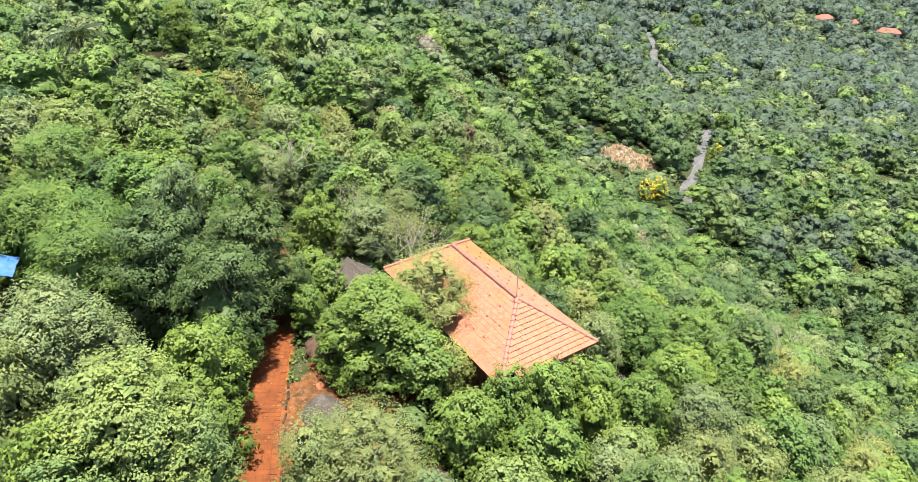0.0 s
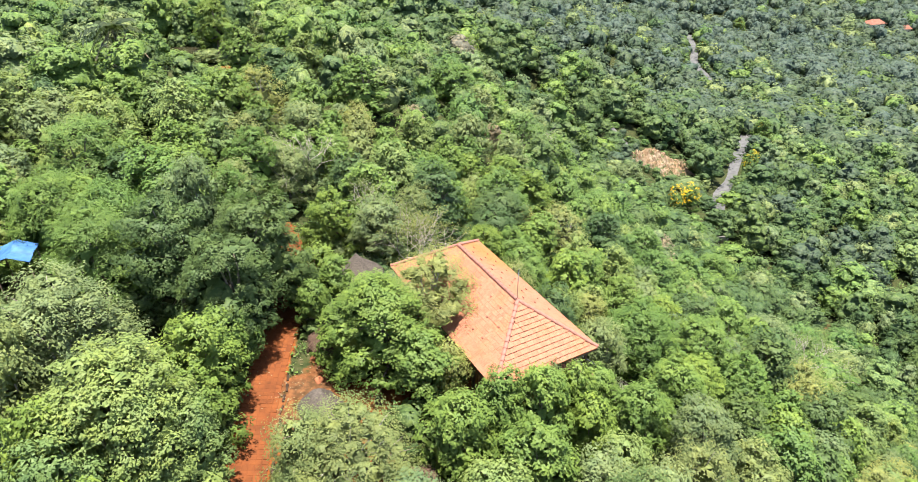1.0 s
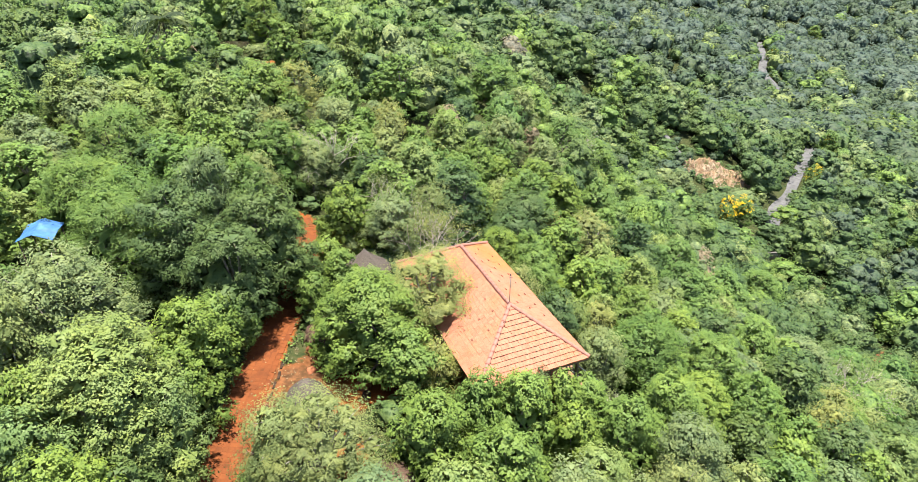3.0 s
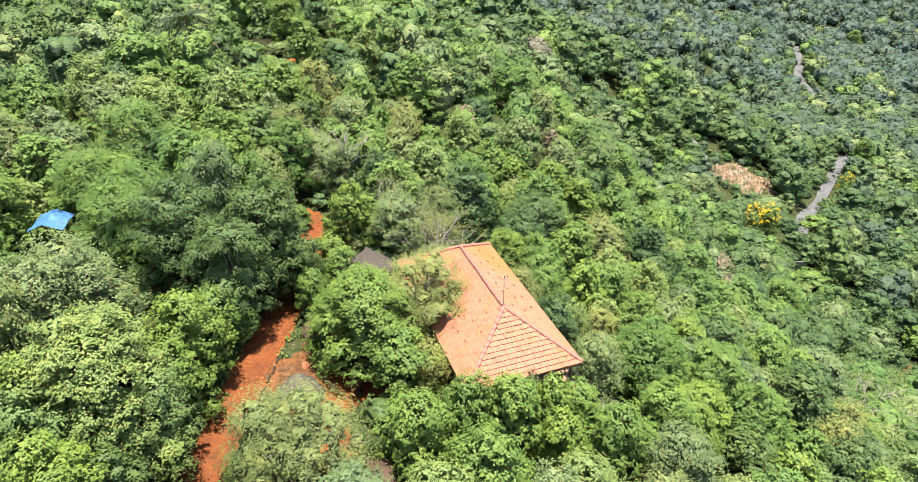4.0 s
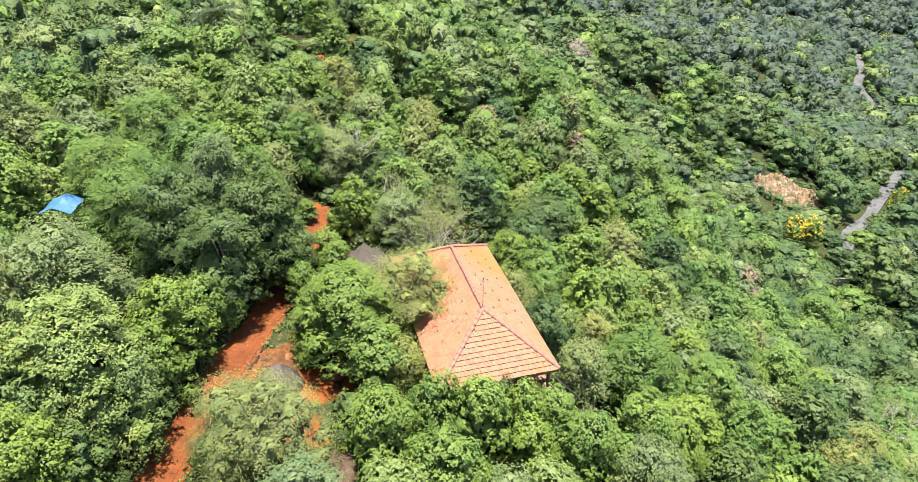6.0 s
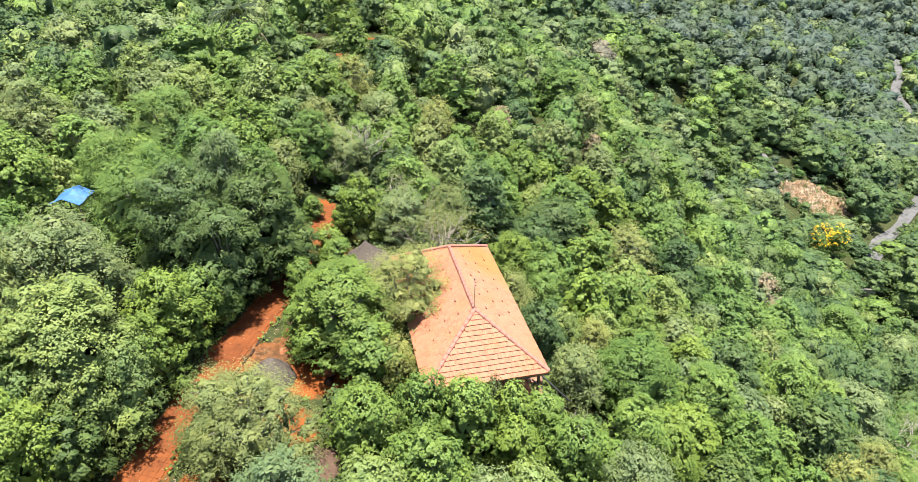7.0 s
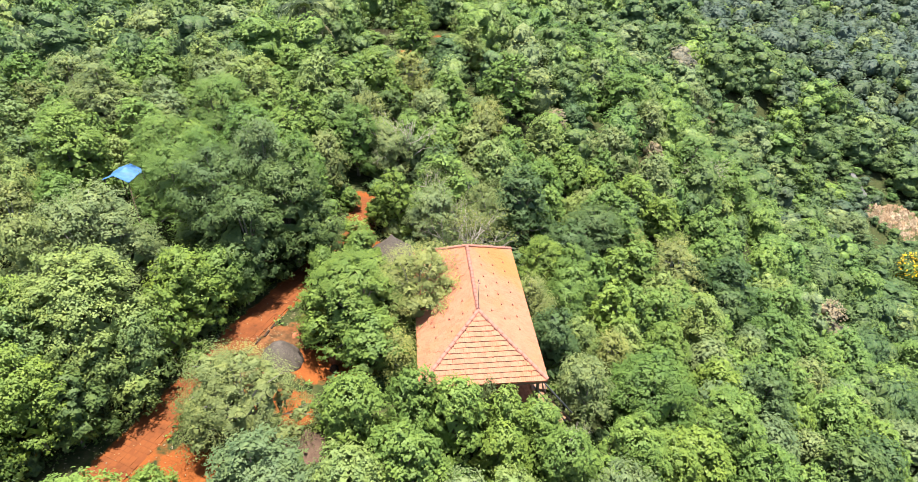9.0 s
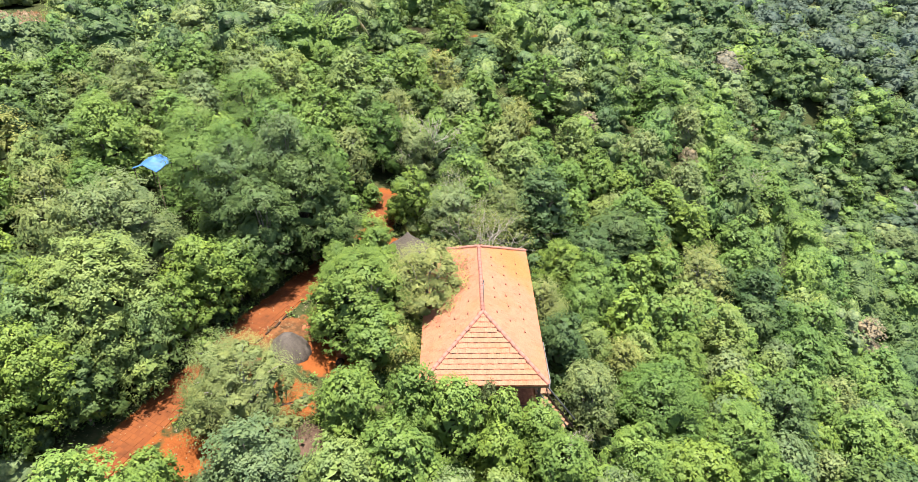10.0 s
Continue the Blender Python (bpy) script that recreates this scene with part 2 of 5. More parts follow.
def mesh_from(name, verts, faces, mats, slots=None, soft=None, tone=None):
    """A mesh from arrays; faces all of one size."""
    verts, faces = np.asarray(verts, np.float32), np.asarray(faces, np.int32)
    k = faces.shape[1]
    me = bpy.data.meshes.new(name)
    me.vertices.add(len(verts))
    me.vertices.foreach_set("co", verts.ravel())
    me.loops.add(faces.size)
    me.loops.foreach_set("vertex_index", faces.ravel())
    me.polygons.add(len(faces))
    me.polygons.foreach_set("loop_start", np.arange(len(faces), dtype=np.int32) * k)
    if slots is not None:
        me.polygons.foreach_set("material_index", np.asarray(slots, np.int32))
    for m in mats:
        me.materials.append(m)
    me.polygons.foreach_set("use_smooth", np.zeros(len(faces), bool))
    if soft is not None:
        me.attributes.new("soft", "FLOAT_VECTOR", "POINT").data.foreach_set("vector", np.asarray(soft, np.float32).ravel())
    if tone is not None:
        me.attributes.new("tone", "FLOAT", "POINT").data.foreach_set("value", np.asarray(tone, np.float32).ravel())
    me.update(calc_edges=True)
    return me


def box(bm, size, at, turn=None):
    """A box with slightly broken edges, added to bm."""
    m = Matrix.Translation(at) @ (turn or Matrix()) @ Matrix.Diagonal((*size, 1))
    made = bmesh.ops.create_cube(bm, size=1.0, matrix=m)
    edges = {e for v in made["verts"] for e in v.link_edges}
    bmesh.ops.bevel(bm, geom=list(edges), offset=min(size) * 0.12, segments=1, affect="EDGES")
    return bm


def tube(bm, points, radii, sides=6):
    """A tapered tube along points."""
    rings = []
    for i, (p, r) in enumerate(zip(points, radii)):
        p = Vector(p)
        a, b = Vector(points[max(i - 1, 0)]), Vector(points[min(i + 1, len(points) - 1)])
        q = (b - a).to_track_quat("Z", "Y")
        rings.append([bm.verts.new(p + q @ Vector((r * math.cos(6.2832 * k / sides), r * math.sin(6.2832 * k / sides), 0))) for k in range(sides)])
    for lower, upper in zip(rings, rings[1:]):
        for k in range(sides):
            f = bm.faces.new((lower[k], lower[(k + 1) % sides], upper[(k + 1) % sides], upper[k]))
            f.smooth = True
    bm.faces.new(rings[-1])
    return bm


# ---- the lie of the land ----
# swells and hollows of the slope: x, y, width, height
SWELLS = [(8, 68, 22, -3.3), (18, 84, 22, -0.9), (-12, 70, 22, -1.5), (-15, 92, 24, 1.5), (20, 110, 24, -1.8), (60, 125, 22, 1.3), (5, 160, 22, 5.3), (-28, 140, 28, -2.5), (42, 50, 20, 2.2)]


def ground_z(x, y):
    s = 0.95 * x + 0.3 * y
    z = 5.5 - 60 / (1 + np.exp(-(s - 50) / 18)) - 0.10 * np.maximum(0, np.minimum(s, 420) - 110)
    z = z + 1.0 * np.exp(-((x - 2) ** 2 + (y - 35) ** 2) / 110)
    z = z + 13 * np.exp(-(((x - 25) / 40) ** 2 + ((y - 205) / 42) ** 2))
    z = z + 6 * np.exp(-(((x - 5) / 32) ** 2 + ((y - 205) / 30) ** 2))
    z = z - 5 * np.exp(-(((x + 15) / 35) ** 2 + ((y - 160) / 35) ** 2))
    z = z - 30 * np.exp(-(((x + 20) / 95) ** 2 + ((y - 292) / 42) ** 2))
    z = z + 62 * np.exp(-(((x + 60) / 170) ** 2 + ((y - 560) / 120) ** 2))
    z = z - 7 * np.exp(-(((x - 70) / 28) ** 2 + ((y - 115) / 28) ** 2))
    z = z - 9 * np.exp(-(((x - 19) / 16) ** 2 + ((y - 152) / 22) ** 2))
    z = z + 7 * np.exp(-(((x - 35) / 60) ** 2 + ((y - 320) / 60) ** 2))
    for a, b, wide, high in SWELLS:
        z = z + high * np.exp(-((x - a) ** 2 + (y - b) ** 2) / wide ** 2)
    return z + 150 * np.tanh(np.maximum(0, np.hypot(x * 0.8, y) - 430) * 0.19 / 150)


PATH_LINE = [(-6.5, 5.0), (-8.0, 10.0), (-9.0, 14.0), (-9.6, 18.0), (-10.6, 23.0), (-11.5, 28.0), (-12.0, 32.0), (-12.8, 38.0), (-13.4, 43.0), (-16.0, 47.2), (-17.4, 49.5)]
ROAD_LINE = [(61.0, 154.5), (64.0, 163.0), (70.0, 175.0), (79.0, 196.0), (90.0, 220.0), (97.0, 240.0), (103.0, 270.0), (109.0, 300.0), (104.5, 320.0), (102.6, 338.0), (109.0, 365.0), (114.0, 399.0)]
# bare red earth: x, y, radius
LITTER = [(-9.2, 28.3, 1.7), (-9.0, 25.6, 1.7), (-8.6, 30.6, 1.1), (-8.0, 29.2, 1.2)]
BARE = [(-5.9, 28.2, 2.1), (-3.6, 29.4, 1.5),  (-6.3, 17.8, 1.8), (-5.0, 23.5, 2.2), (-8.6, 23.8, 1.2), (-38.9, 103.4, 1.9), (-37.0, 89.4, 1.6), (74.0, 113.0, 4.0), (-107.0, 63.0, 6.0), (6.5, 33.0, 2.0), (-11.0, 43.0, 1.2), (61.0, 154.0, 2.5)]


def smooth_line(points, step):
    """Points at even steps on a soft curve through the given ones."""
    p = np.array(points, float)
    out = []
    for i in range(len(p) - 1):
        a, b, c, d = p[max(i - 1, 0)], p[i], p[i + 1], p[min(i + 2, len(p) - 1)]
        n = max(1, int(np.linalg.norm(c - b) / step))
        for k in range(n):
            t = k / n
            out.append(0.5 * (2 * b + (c - a) * t + (2 * a - 5 * b + 4 * c - d) * t * t + (3 * b - a - 3 * c + d) * t ** 3))
    out.append(p[-1])
    return np.array(out)


PATH_PTS, ROAD_PTS = smooth_line(PATH_LINE, 0.5), smooth_line(ROAD_LINE, 3.0)


def gap_to(line, x, y):
    x, y = np.asarray(x, float), np.asarray(y, float)
    best = np.full(x.shape, 1e9)
    for px, py in line:
        best = np.minimum(best, np.hypot(x - px, y - py))
    return best


# house: middle of the ridge, direction of the ridge
FLOOR_Z = 0.75


def in_house(x, y, margin=0.0):
    p = HOUSE_M.inverted() @ Vector((x, y, 0))
    return abs(p.x) < RIDGE_HALF + HIP_RUN + margin and abs(p.y) < HALF_W + margin


def build_ground():
    n = 230
    u = np.linspace(-1, 1, n)
    stretch = np.sinh(u * 6.2) / np.sinh(6.2)
    xs, ys = stretch * 2600 - 4, stretch * 2600 + 32
    X, Y = np.meshgrid(xs, ys)
    Z = ground_z(X, Y)
    rough = np.array([noise.noise(Vector((x * 0.18, y * 0.18, 0))) + 0.5 * noise.noise(Vector((x * 0.6, y * 0.6, 3))) for x, y in zip(X.ravel(), Y.ravel())]).reshape(X.shape)
    calm = np.clip((gap_to(PATH_PTS, X, Y) - 1.5) / 3, 0.1, 1) * np.clip((np.hypot(X - 1.6, Y - 35.7) - 7) / 4, 0.1, 1)
    Z = Z + 0.35 * rough * calm
    soil, pale = np.zeros(X.shape), np.zeros(X.shape)
    for x, y, r in BARE:
        soil = np.maximum(soil, np.clip(1.35 - np.hypot(X - x, Y - y) / r, 0, 1))
    soil = np.maximum(soil, np.clip(1.6 - gap_to(PATH_PTS, X, Y), 0, 1))
    pale = ((X > 30) | (X < -90)) * 1.0
    for x, y, r in LITTER:
        here = np.clip(1.4 - np.hypot(X - x, Y - y) / r, 0, 1)
        soil, pale = np.maximum(soil, here * 0.8), np.maximum(pale, here)
    idx = np.arange(n * n).reshape(n, n)
    faces = np.stack([idx[:-1, :-1], idx[:-1, 1:], idx[1:, 1:], idx[1:, :-1]], -1).reshape(-1, 4)
    me = mesh_from("ground", np.stack([X, Y, Z], -1).reshape(-1, 3), faces, [GROUND])
    for key, val in (("soil", soil), ("pale", pale)):
        me.attributes.new(key, "FLOAT", "POINT").data.foreach_set("value", val.ravel().astype(np.float32))
    me.polygons.foreach_set("use_smooth", np.ones(len(faces), bool))
    tagged(new("ground", me), "forested hillside ground with patches of bare red earth", "ground", kind="structure")


build_ground()


def strip(name, line, half, lift, mat, label):
    """A ribbon with thickness that follows the ground."""
    bm = bmesh.new()
    prev = None
    for i, (x, y) in enumerate(line):
        a, b = line[max(i - 1, 0)], line[min(i + 1, len(line) - 1)]
        t = Vector((b[0] - a[0], b[1] - a[1])).normalized()
        nx, ny = -t.y, t.x
        z = float(ground_z(x, y)) + lift
        ring = [bm.verts.new((x + nx * half * k, y + ny * half * k, (z if name != 'path' else float(ground_z(x + nx * half * k, y + ny * half * k)) + lift) + d)) for k, d in ((-1, -0.6), (-1, 0), (-0.4, 0.03), (0.4, 0.03), (1, 0), (1, -0.6))]
        if prev:
            for k in range(5):
                bm.faces.new((prev[k], prev[k + 1], ring[k + 1], ring[k]))
        prev = ring
    bmesh.ops.recalc_face_normals(bm, faces=bm.faces)
    return tagged(part(name, bm, mat), label, name, kind="structure")


def bank_material():
    m, t, b = material("raw_tan_earth", 0.95, 0.1)
    p = world_coords(t)
    big, fine, grit = noise_node(t, 0.35, 4.0, p), noise_node(t, 1.3, 5.0, p), noise_node(t, 5.0, 5.0, p)
    c = ramp(t, fine, [(0.28, (0.085, 0.056, 0.036)), (0.40, (0.200, 0.138, 0.088)), (0.54, (0.290, 0.220, 0.148)), (0.72, (0.330, 0.265, 0.190))])
    c = mix(t, ramp(t, big, [(0.45, (0, 0, 0)), (0.6, (0.7, 0.7, 0.7))]), c, (0.230, 0.140, 0.075))
    # thin grass
    c = mix(t, ramp(t, noise_node(t, 0.8, 5.0, p), [(0.54, (0, 0, 0)), (0.62, (0.8, 0.8, 0.8))]), c, (0.090, 0.105, 0.040))
    c = mix(t, 0.5, c, ramp(t, grit, [(0.35, (0.55, 0.52, 0.5)), (0.6, (1.1, 1.1, 1.1))]), "MULTIPLY")
    link(t, c, b.inputs["Base Color"])
    bump(t, b, grit, 0.8, 0.3)
    return m


BANK = bank_material()


def earth_bank(x0, y0, w, depth, high, label="raw tan earth cut in the hillside above the road"):
    """A raw cut in the hillside: a broken face of tan earth with hollows, its rim uneven."""
    bm = bmesh.new()
    nx, ny = 96, 56
    m = pose(x0, y0, 0, 0, 0, 22)
    rows = []
    for j in range(ny + 1):
        row = []
        for i in range(nx + 1):
            u, v = i / nx * 2 - 1, j / ny * 2 - 1
            rim = 1.0 + 0.5 * noise.noise(Vector((u * 1.6, v * 1.6, 7))) + 0.25 * noise.noise(Vector((u * 4, v * 4, 2)))
            inside = min(1.0, max(0.0, (rim - math.hypot(u, v)) * 3.0))
            p = m @ Vector((u * w / 2, v * depth / 2, 0))
            rough = 1.3 * noise.noise(Vector((u * 3, v * 2, 1))) + 1.0 * noise.noise(Vector((u * 7, v * 5, 4))) + 0.7 * noise.noise(Vector((u * 15, v * 12, 2))) + 0.4 * noise.noise(Vector((u * 33, v * 28, 6)))
            z = float(ground_z(p.x, p.y)) - 0.9 + inside * (0.8 + high * max(0.0, 0.35 + 0.65 * v) + rough)
            row.append(bm.verts.new((p.x, p.y, z)))
        rows.append(row)
    for a, b in zip(rows, rows[1:]):
        for i in range(nx):
            bm.faces.new((a[i], a[i + 1], b[i + 1], b[i]))
    return tagged(part("earth_bank", bm, BANK), label, "bank", kind="structure")


earth_bank(50.2, 170.8, 21.0, 15.0, 2.8)
earth_bank(-105.5, 61.8, 15.0, 11.0, 0.5, "bare tan earth patch on the upper slope")
track = strip("track", smooth_line([(35.4, 180.6), (37.0, 178.2), (38.6, 175.6), (41.2, 173.6)], 1.0), 0.8, 0.4, ASPHALT, "short piece of grey concrete track on the wooded slope")
road = strip("road", ROAD_PTS, 1.9, 0.35, ASPHALT, "narrow grey asphalt road winding through the forest")


# ---- the house ----
def build_house():
    house = new("house")
    house.matrix_world = HOUSE_M
    tagged(house, "single-storey house with a hipped orange clay-tiled roof among trees", "house")
    L, W, R = RIDGE_HALF + HIP_RUN, HALF_W, RIDGE_HALF
    # roof deck, a closed hipped solid just under the tiles
    bm = bmesh.new()
    top = [bm.verts.new(v) for v in ((-L, -W, EAVE_Z), (L, -W, EAVE_Z), (L, W, EAVE_Z), (-L, W, EAVE_Z), (-R, 0, RIDGE_Z), (R, 0, RIDGE_Z))]
    low = [bm.verts.new(v.co - Vector((0, 0, 0.10))) for v in top]
    for f in ((0, 1, 5, 4), (1, 2, 5), (2, 3, 4, 5), (3, 0, 4)):
        bm.faces.new([top[i] for i in f])
        bm.faces.new([low[i] for i in reversed(f)])
    for a, b in ((0, 1), (1, 2), (2, 3), (3, 0)):
        bm.faces.new((top[b], top[a], low[a], low[b]))
    bmesh.ops.translate(bm, verts=bm.verts, vec=(0, 0, -0.07))
    roof = part("roof", bm, LATERITE, house, "hipped roof of orange interlocking clay tiles")
    # walls with openings between piers; the south end is an open verandah
    wl, ww = L - 1.0, W - 0.9
    ws = -wl + 2.4
    for sy in (-1, 1):
        bm = bmesh.new()
        for a, b in ((ws, -2.6), (-1.4, 0.6), (1.8, 3.8), (5.0, wl)):
            box(bm, (b - a, 0.22, EAVE_Z - FLOOR_Z + 0.35), ((a + b) / 2, sy * ww, (EAVE_Z + FLOOR_Z) / 2 + 0.1))
        box(bm, (wl - ws, 0.2, 0.8), ((wl + ws) / 2, sy * ww, EAVE_Z + 0.05))
        box(bm, (wl - ws, 0.2, 0.9), ((wl + ws) / 2, sy * ww, FLOOR_Z + 0.3))
        part("wall", bm, WALL, house)
    for sx in (ws, wl):
        bm = bmesh.new()
        for a, b in ((-ww, -0.7), (0.7, ww)):
            box(bm, (0.22, b - a, EAVE_Z - FLOOR_Z + 0.3), (sx, (a + b) / 2, (EAVE_Z + FLOOR_Z) / 2 + 0.1))
        box(bm, (0.2, 2 * ww, 0.7), (sx, 0, EAVE_Z))
        part("wall", bm, WALL, house)
    bm = bmesh.new()
    box(bm, (0.05, 1.36, 2.1), (ws + 0.02, 0, FLOOR_Z + 1.05))
    part("door", bm, TIMBER, house, "dark wooden door onto the verandah")
    bm = bmesh.new()
    box(bm, (2 * L - 0.6, 2 * W - 0.6, 2.4), (0, 0, FLOOR_Z - 1.2))
    part("plinth", bm, LATERITE, house, "red laterite plinth and verandah floor")
    for x in np.linspace(-L + 0.5, L - 0.5, 6):
        for y in (-W + 0.45, W - 0.45):
            bm = bmesh.new()
            box(bm, (0.16, 0.16, EAVE_Z - FLOOR_Z + 0.1), (float(x), y, (EAVE_Z + FLOOR_Z) / 2))
            part("post", bm, TIMBER, house)
    for y in (-1.3, 1.3):
        bm = bmesh.new()
        box(bm, (0.16, 0.16, EAVE_Z - FLOOR_Z + 0.1), (-L + 0.5, y, (EAVE_Z + FLOOR_Z) / 2))
        part("post", bm, TIMBER, house)
    # fascia boards under the eaves
    for size, at in (((2 * L, 0.03, 0.16), (0, -W + 0.03, EAVE_Z - 0.2)), ((2 * L, 0.03, 0.16), (0, W - 0.03, EAVE_Z - 0.2)), ((0.03, 2 * W - 0.1, 0.16), (-L + 0.03, 0, EAVE_Z - 0.2)), ((0.03, 2 * W - 0.1, 0.16), (L - 0.03, 0, EAVE_Z - 0.2))):
        bm = bmesh.new()
        box(bm, size, at)
        part("fascia", bm, TIMBER, house, "dark timber fascia board")
    # low railing on the verandah's open side and along the east
    for a, b, z in (((-L + 0.45, -W + 0.4), (-L + 0.45, W - 0.4), 0.8), ((-L + 2.2, -4.25), (-1.4, -4.25), 1.15)):
        bm = bmesh.new()
        tube(bm, [(a[0], a[1], FLOOR_Z + z), (b[0], b[1], FLOOR_Z + z)], [0.035, 0.035])
        tube(bm, [(a[0], a[1], FLOOR_Z + z * 0.5), (b[0], b[1], FLOOR_Z + z * 0.5)], [0.025, 0.025])
        for k in range(5):
            x, y = a[0] + (b[0] - a[0]) * k / 4, a[1] + (b[1] - a[1]) * k / 4
            tube(bm, [(x, y, FLOOR_Z - 0.5), (x, y, FLOOR_Z + z)], [0.03, 0.03])
        part("railing", bm, STEEL if z > 1 else IRON, house)
    bm = bmesh.new()
    box(bm, (3.6, 1.0, 0.12), (-3.2, -W - 0.15, FLOOR_Z - 0.1))
    part("side_deck", bm, BOARD, house, "narrow brown timber deck beyond the eave")
    return house, roof


house, roof = build_house()


# ---- vegetation ----
rng = np.random.default_rng(11)


def unit(v):
    return v / np.maximum(np.linalg.norm(v, axis=-1, keepdims=True), 1e-9)


def lobes_of(g, R, H, count, flat=1.0, low=0.08, full=1.62, wild=0.025, fall=0.80, bend=2.4):
    """Lobes of a crown: centres and radii, over a dome from low*H up to H."""
    out = []
    for i in range(count):
        rho = math.sqrt((i + 0.4) / count)
        a = i * 2.39996 + g.uniform(-0.5, 0.5)
        rl = R * g.uniform(0.60, 1.15) / math.sqrt(count) * full
        top = H - rl * 0.75 * flat
        z = low * H + (top - low * H) * (1 - fall * rho ** bend) * g.uniform(0.84, 1.0)
        d = (R - rl * 0.8) * rho * g.uniform(0.85, 1.1)
        out.append((d * math.cos(a), d * math.sin(a), z + g.normal() * wild * H, rl))
    return np.array(out)


def foliage(g, lobes, tufts, leaves, tuft_r=0.22, flat=0.85, loose=0.42, floor=-0.35):
    """Leaf places, leaf normals and outward directions, on tufts over the lobes."""
    P, N, S = [], [], []
    low = np.array([0, 0, lobes[:, 2].min()])
    usual = float(np.sqrt((lobes[:, 3] ** 2).mean()))
    for x, y, z, r in lobes:
        c = np.array([x, y, z])
        many = max(3, int(tufts * (r / usual) ** 2 + 0.5))
        d = unit(g.normal(size=(many * 4, 3)) + np.array([0, 0, 0.25]))
        d = d[d[:, 2] > floor]
        p = c + d * r * np.array([1, 1, flat]) * g.uniform(0.86, 1.08, (len(d), 1))
        rel = (p[:, None, :] - lobes[None, :, :3]) / lobes[None, :, 3:4]
        keep = (np.linalg.norm(rel, axis=2) < 0.76).sum(1) == 0
        p, d = p[keep][:many], d[keep][:many]
        if not len(p):
            continue
        o = g.normal(size=(len(p) * leaves, 3))
        o = unit(o) * g.uniform(0.3, 1.5, (len(o), 1)) * r * tuft_r * np.array([1, 1, 0.7])
        dd = np.repeat(d, leaves, 0)
        q = np.repeat(p, leaves, 0) + o + dd * r * tuft_r * 0.3
        nn = unit(dd * 0.6 + unit(o) * 0.35 + np.array([0, 0, 0.85]) + g.normal(size=q.shape) * loose * 0.8)
        P.append(q)
        N.append(nn)
        S.append(unit(dd * 0.32 + unit(o) * 0.30 + unit(q - low) * 0.70 + nn * 0.10 + np.array([0, 0, 0.05])))
    return np.concatenate(P), np.concatenate(N), np.concatenate(S)


def ico_faces(steps):
    b = bmesh.new()
    bmesh.ops.create_icosphere(b, subdivisions=steps, radius=1.0)
    out = np.array([[v.co[:] for v in f.verts] for f in b.faces])
    b.free()
    return out


ICO, FEW = ico_faces(2), ico_faces(1)


def inner_lobes(g, lobes, flat, share=0.6, many=30, size=0.5):
    """Shaded inner leaves in the middle of each lobe, behind the outer ones."""
    P = np.repeat(lobes[:, :3], many, 0)
    r = np.repeat(lobes[:, 3:4], many, 0)
    d = unit(g.normal(size=P.shape) + np.array([0, 0, 0.3]))
    P = P + d * r * share * np.array([1, 1, flat]) * g.uniform(0.5, 1.0, (len(P), 1))
    N = unit(d * 0.6 + np.array([0, 0, 0.8]) + g.normal(size=P.shape) * 0.35)
    v, f = leaf_tris(g, P, N, r * size, 1.1)
    return v, f, np.repeat(unit(d + np.array([0, 0, 0.2])), 3, 0)


def heart(g, R, H):
    """The dense middle of a crown."""
    t = ICO * np.array([R * 0.52, R * 0.52, H * 0.19]) + np.array([0, 0, H * 0.42]) + g.normal(size=(len(ICO), 1, 3)) * R * 0.05
    return t.reshape(-1, 3), np.arange(len(t) * 3).reshape(-1, 3), ICO.reshape(-1, 3)


def leaf_quads(g, P, N, size, aspect=0.55):
    """Kite-shaped leaves, folded a little along the middle."""
    n = len(P)
    a = unit(np.cross(N, g.normal(size=(n, 3))))
    b = np.cross(N, a)
    L = size * g.uniform(0.65, 1.25, (n, 1))
    v = np.stack([P - a * L * 0.5, P + b * L * aspect * 0.5 + a * L * 0.08 - N * L * 0.08, P + a * L * 0.5 - N * L * 0.05, P - b * L * aspect * 0.5 + a * L * 0.08 - N * L * 0.08], 1)
    return v.reshape(-1, 3), np.arange(n * 4).reshape(n, 4)


def leaf_tris(g, P, N, size, aspect=0.8):
    n = len(P)
    a = unit(np.cross(N, g.normal(size=(n, 3))))
    b = np.cross(N, a)
    L = size * g.uniform(0.65, 1.3, (n, 1))
    v = np.stack([P - a * L * 0.5 - b * L * aspect * 0.4, P - a * L * 0.3 + b * L * aspect * 0.6, P + a * L * 0.65], 1)
    return v.reshape(-1, 3), np.arange(n * 3).reshape(n, 3)


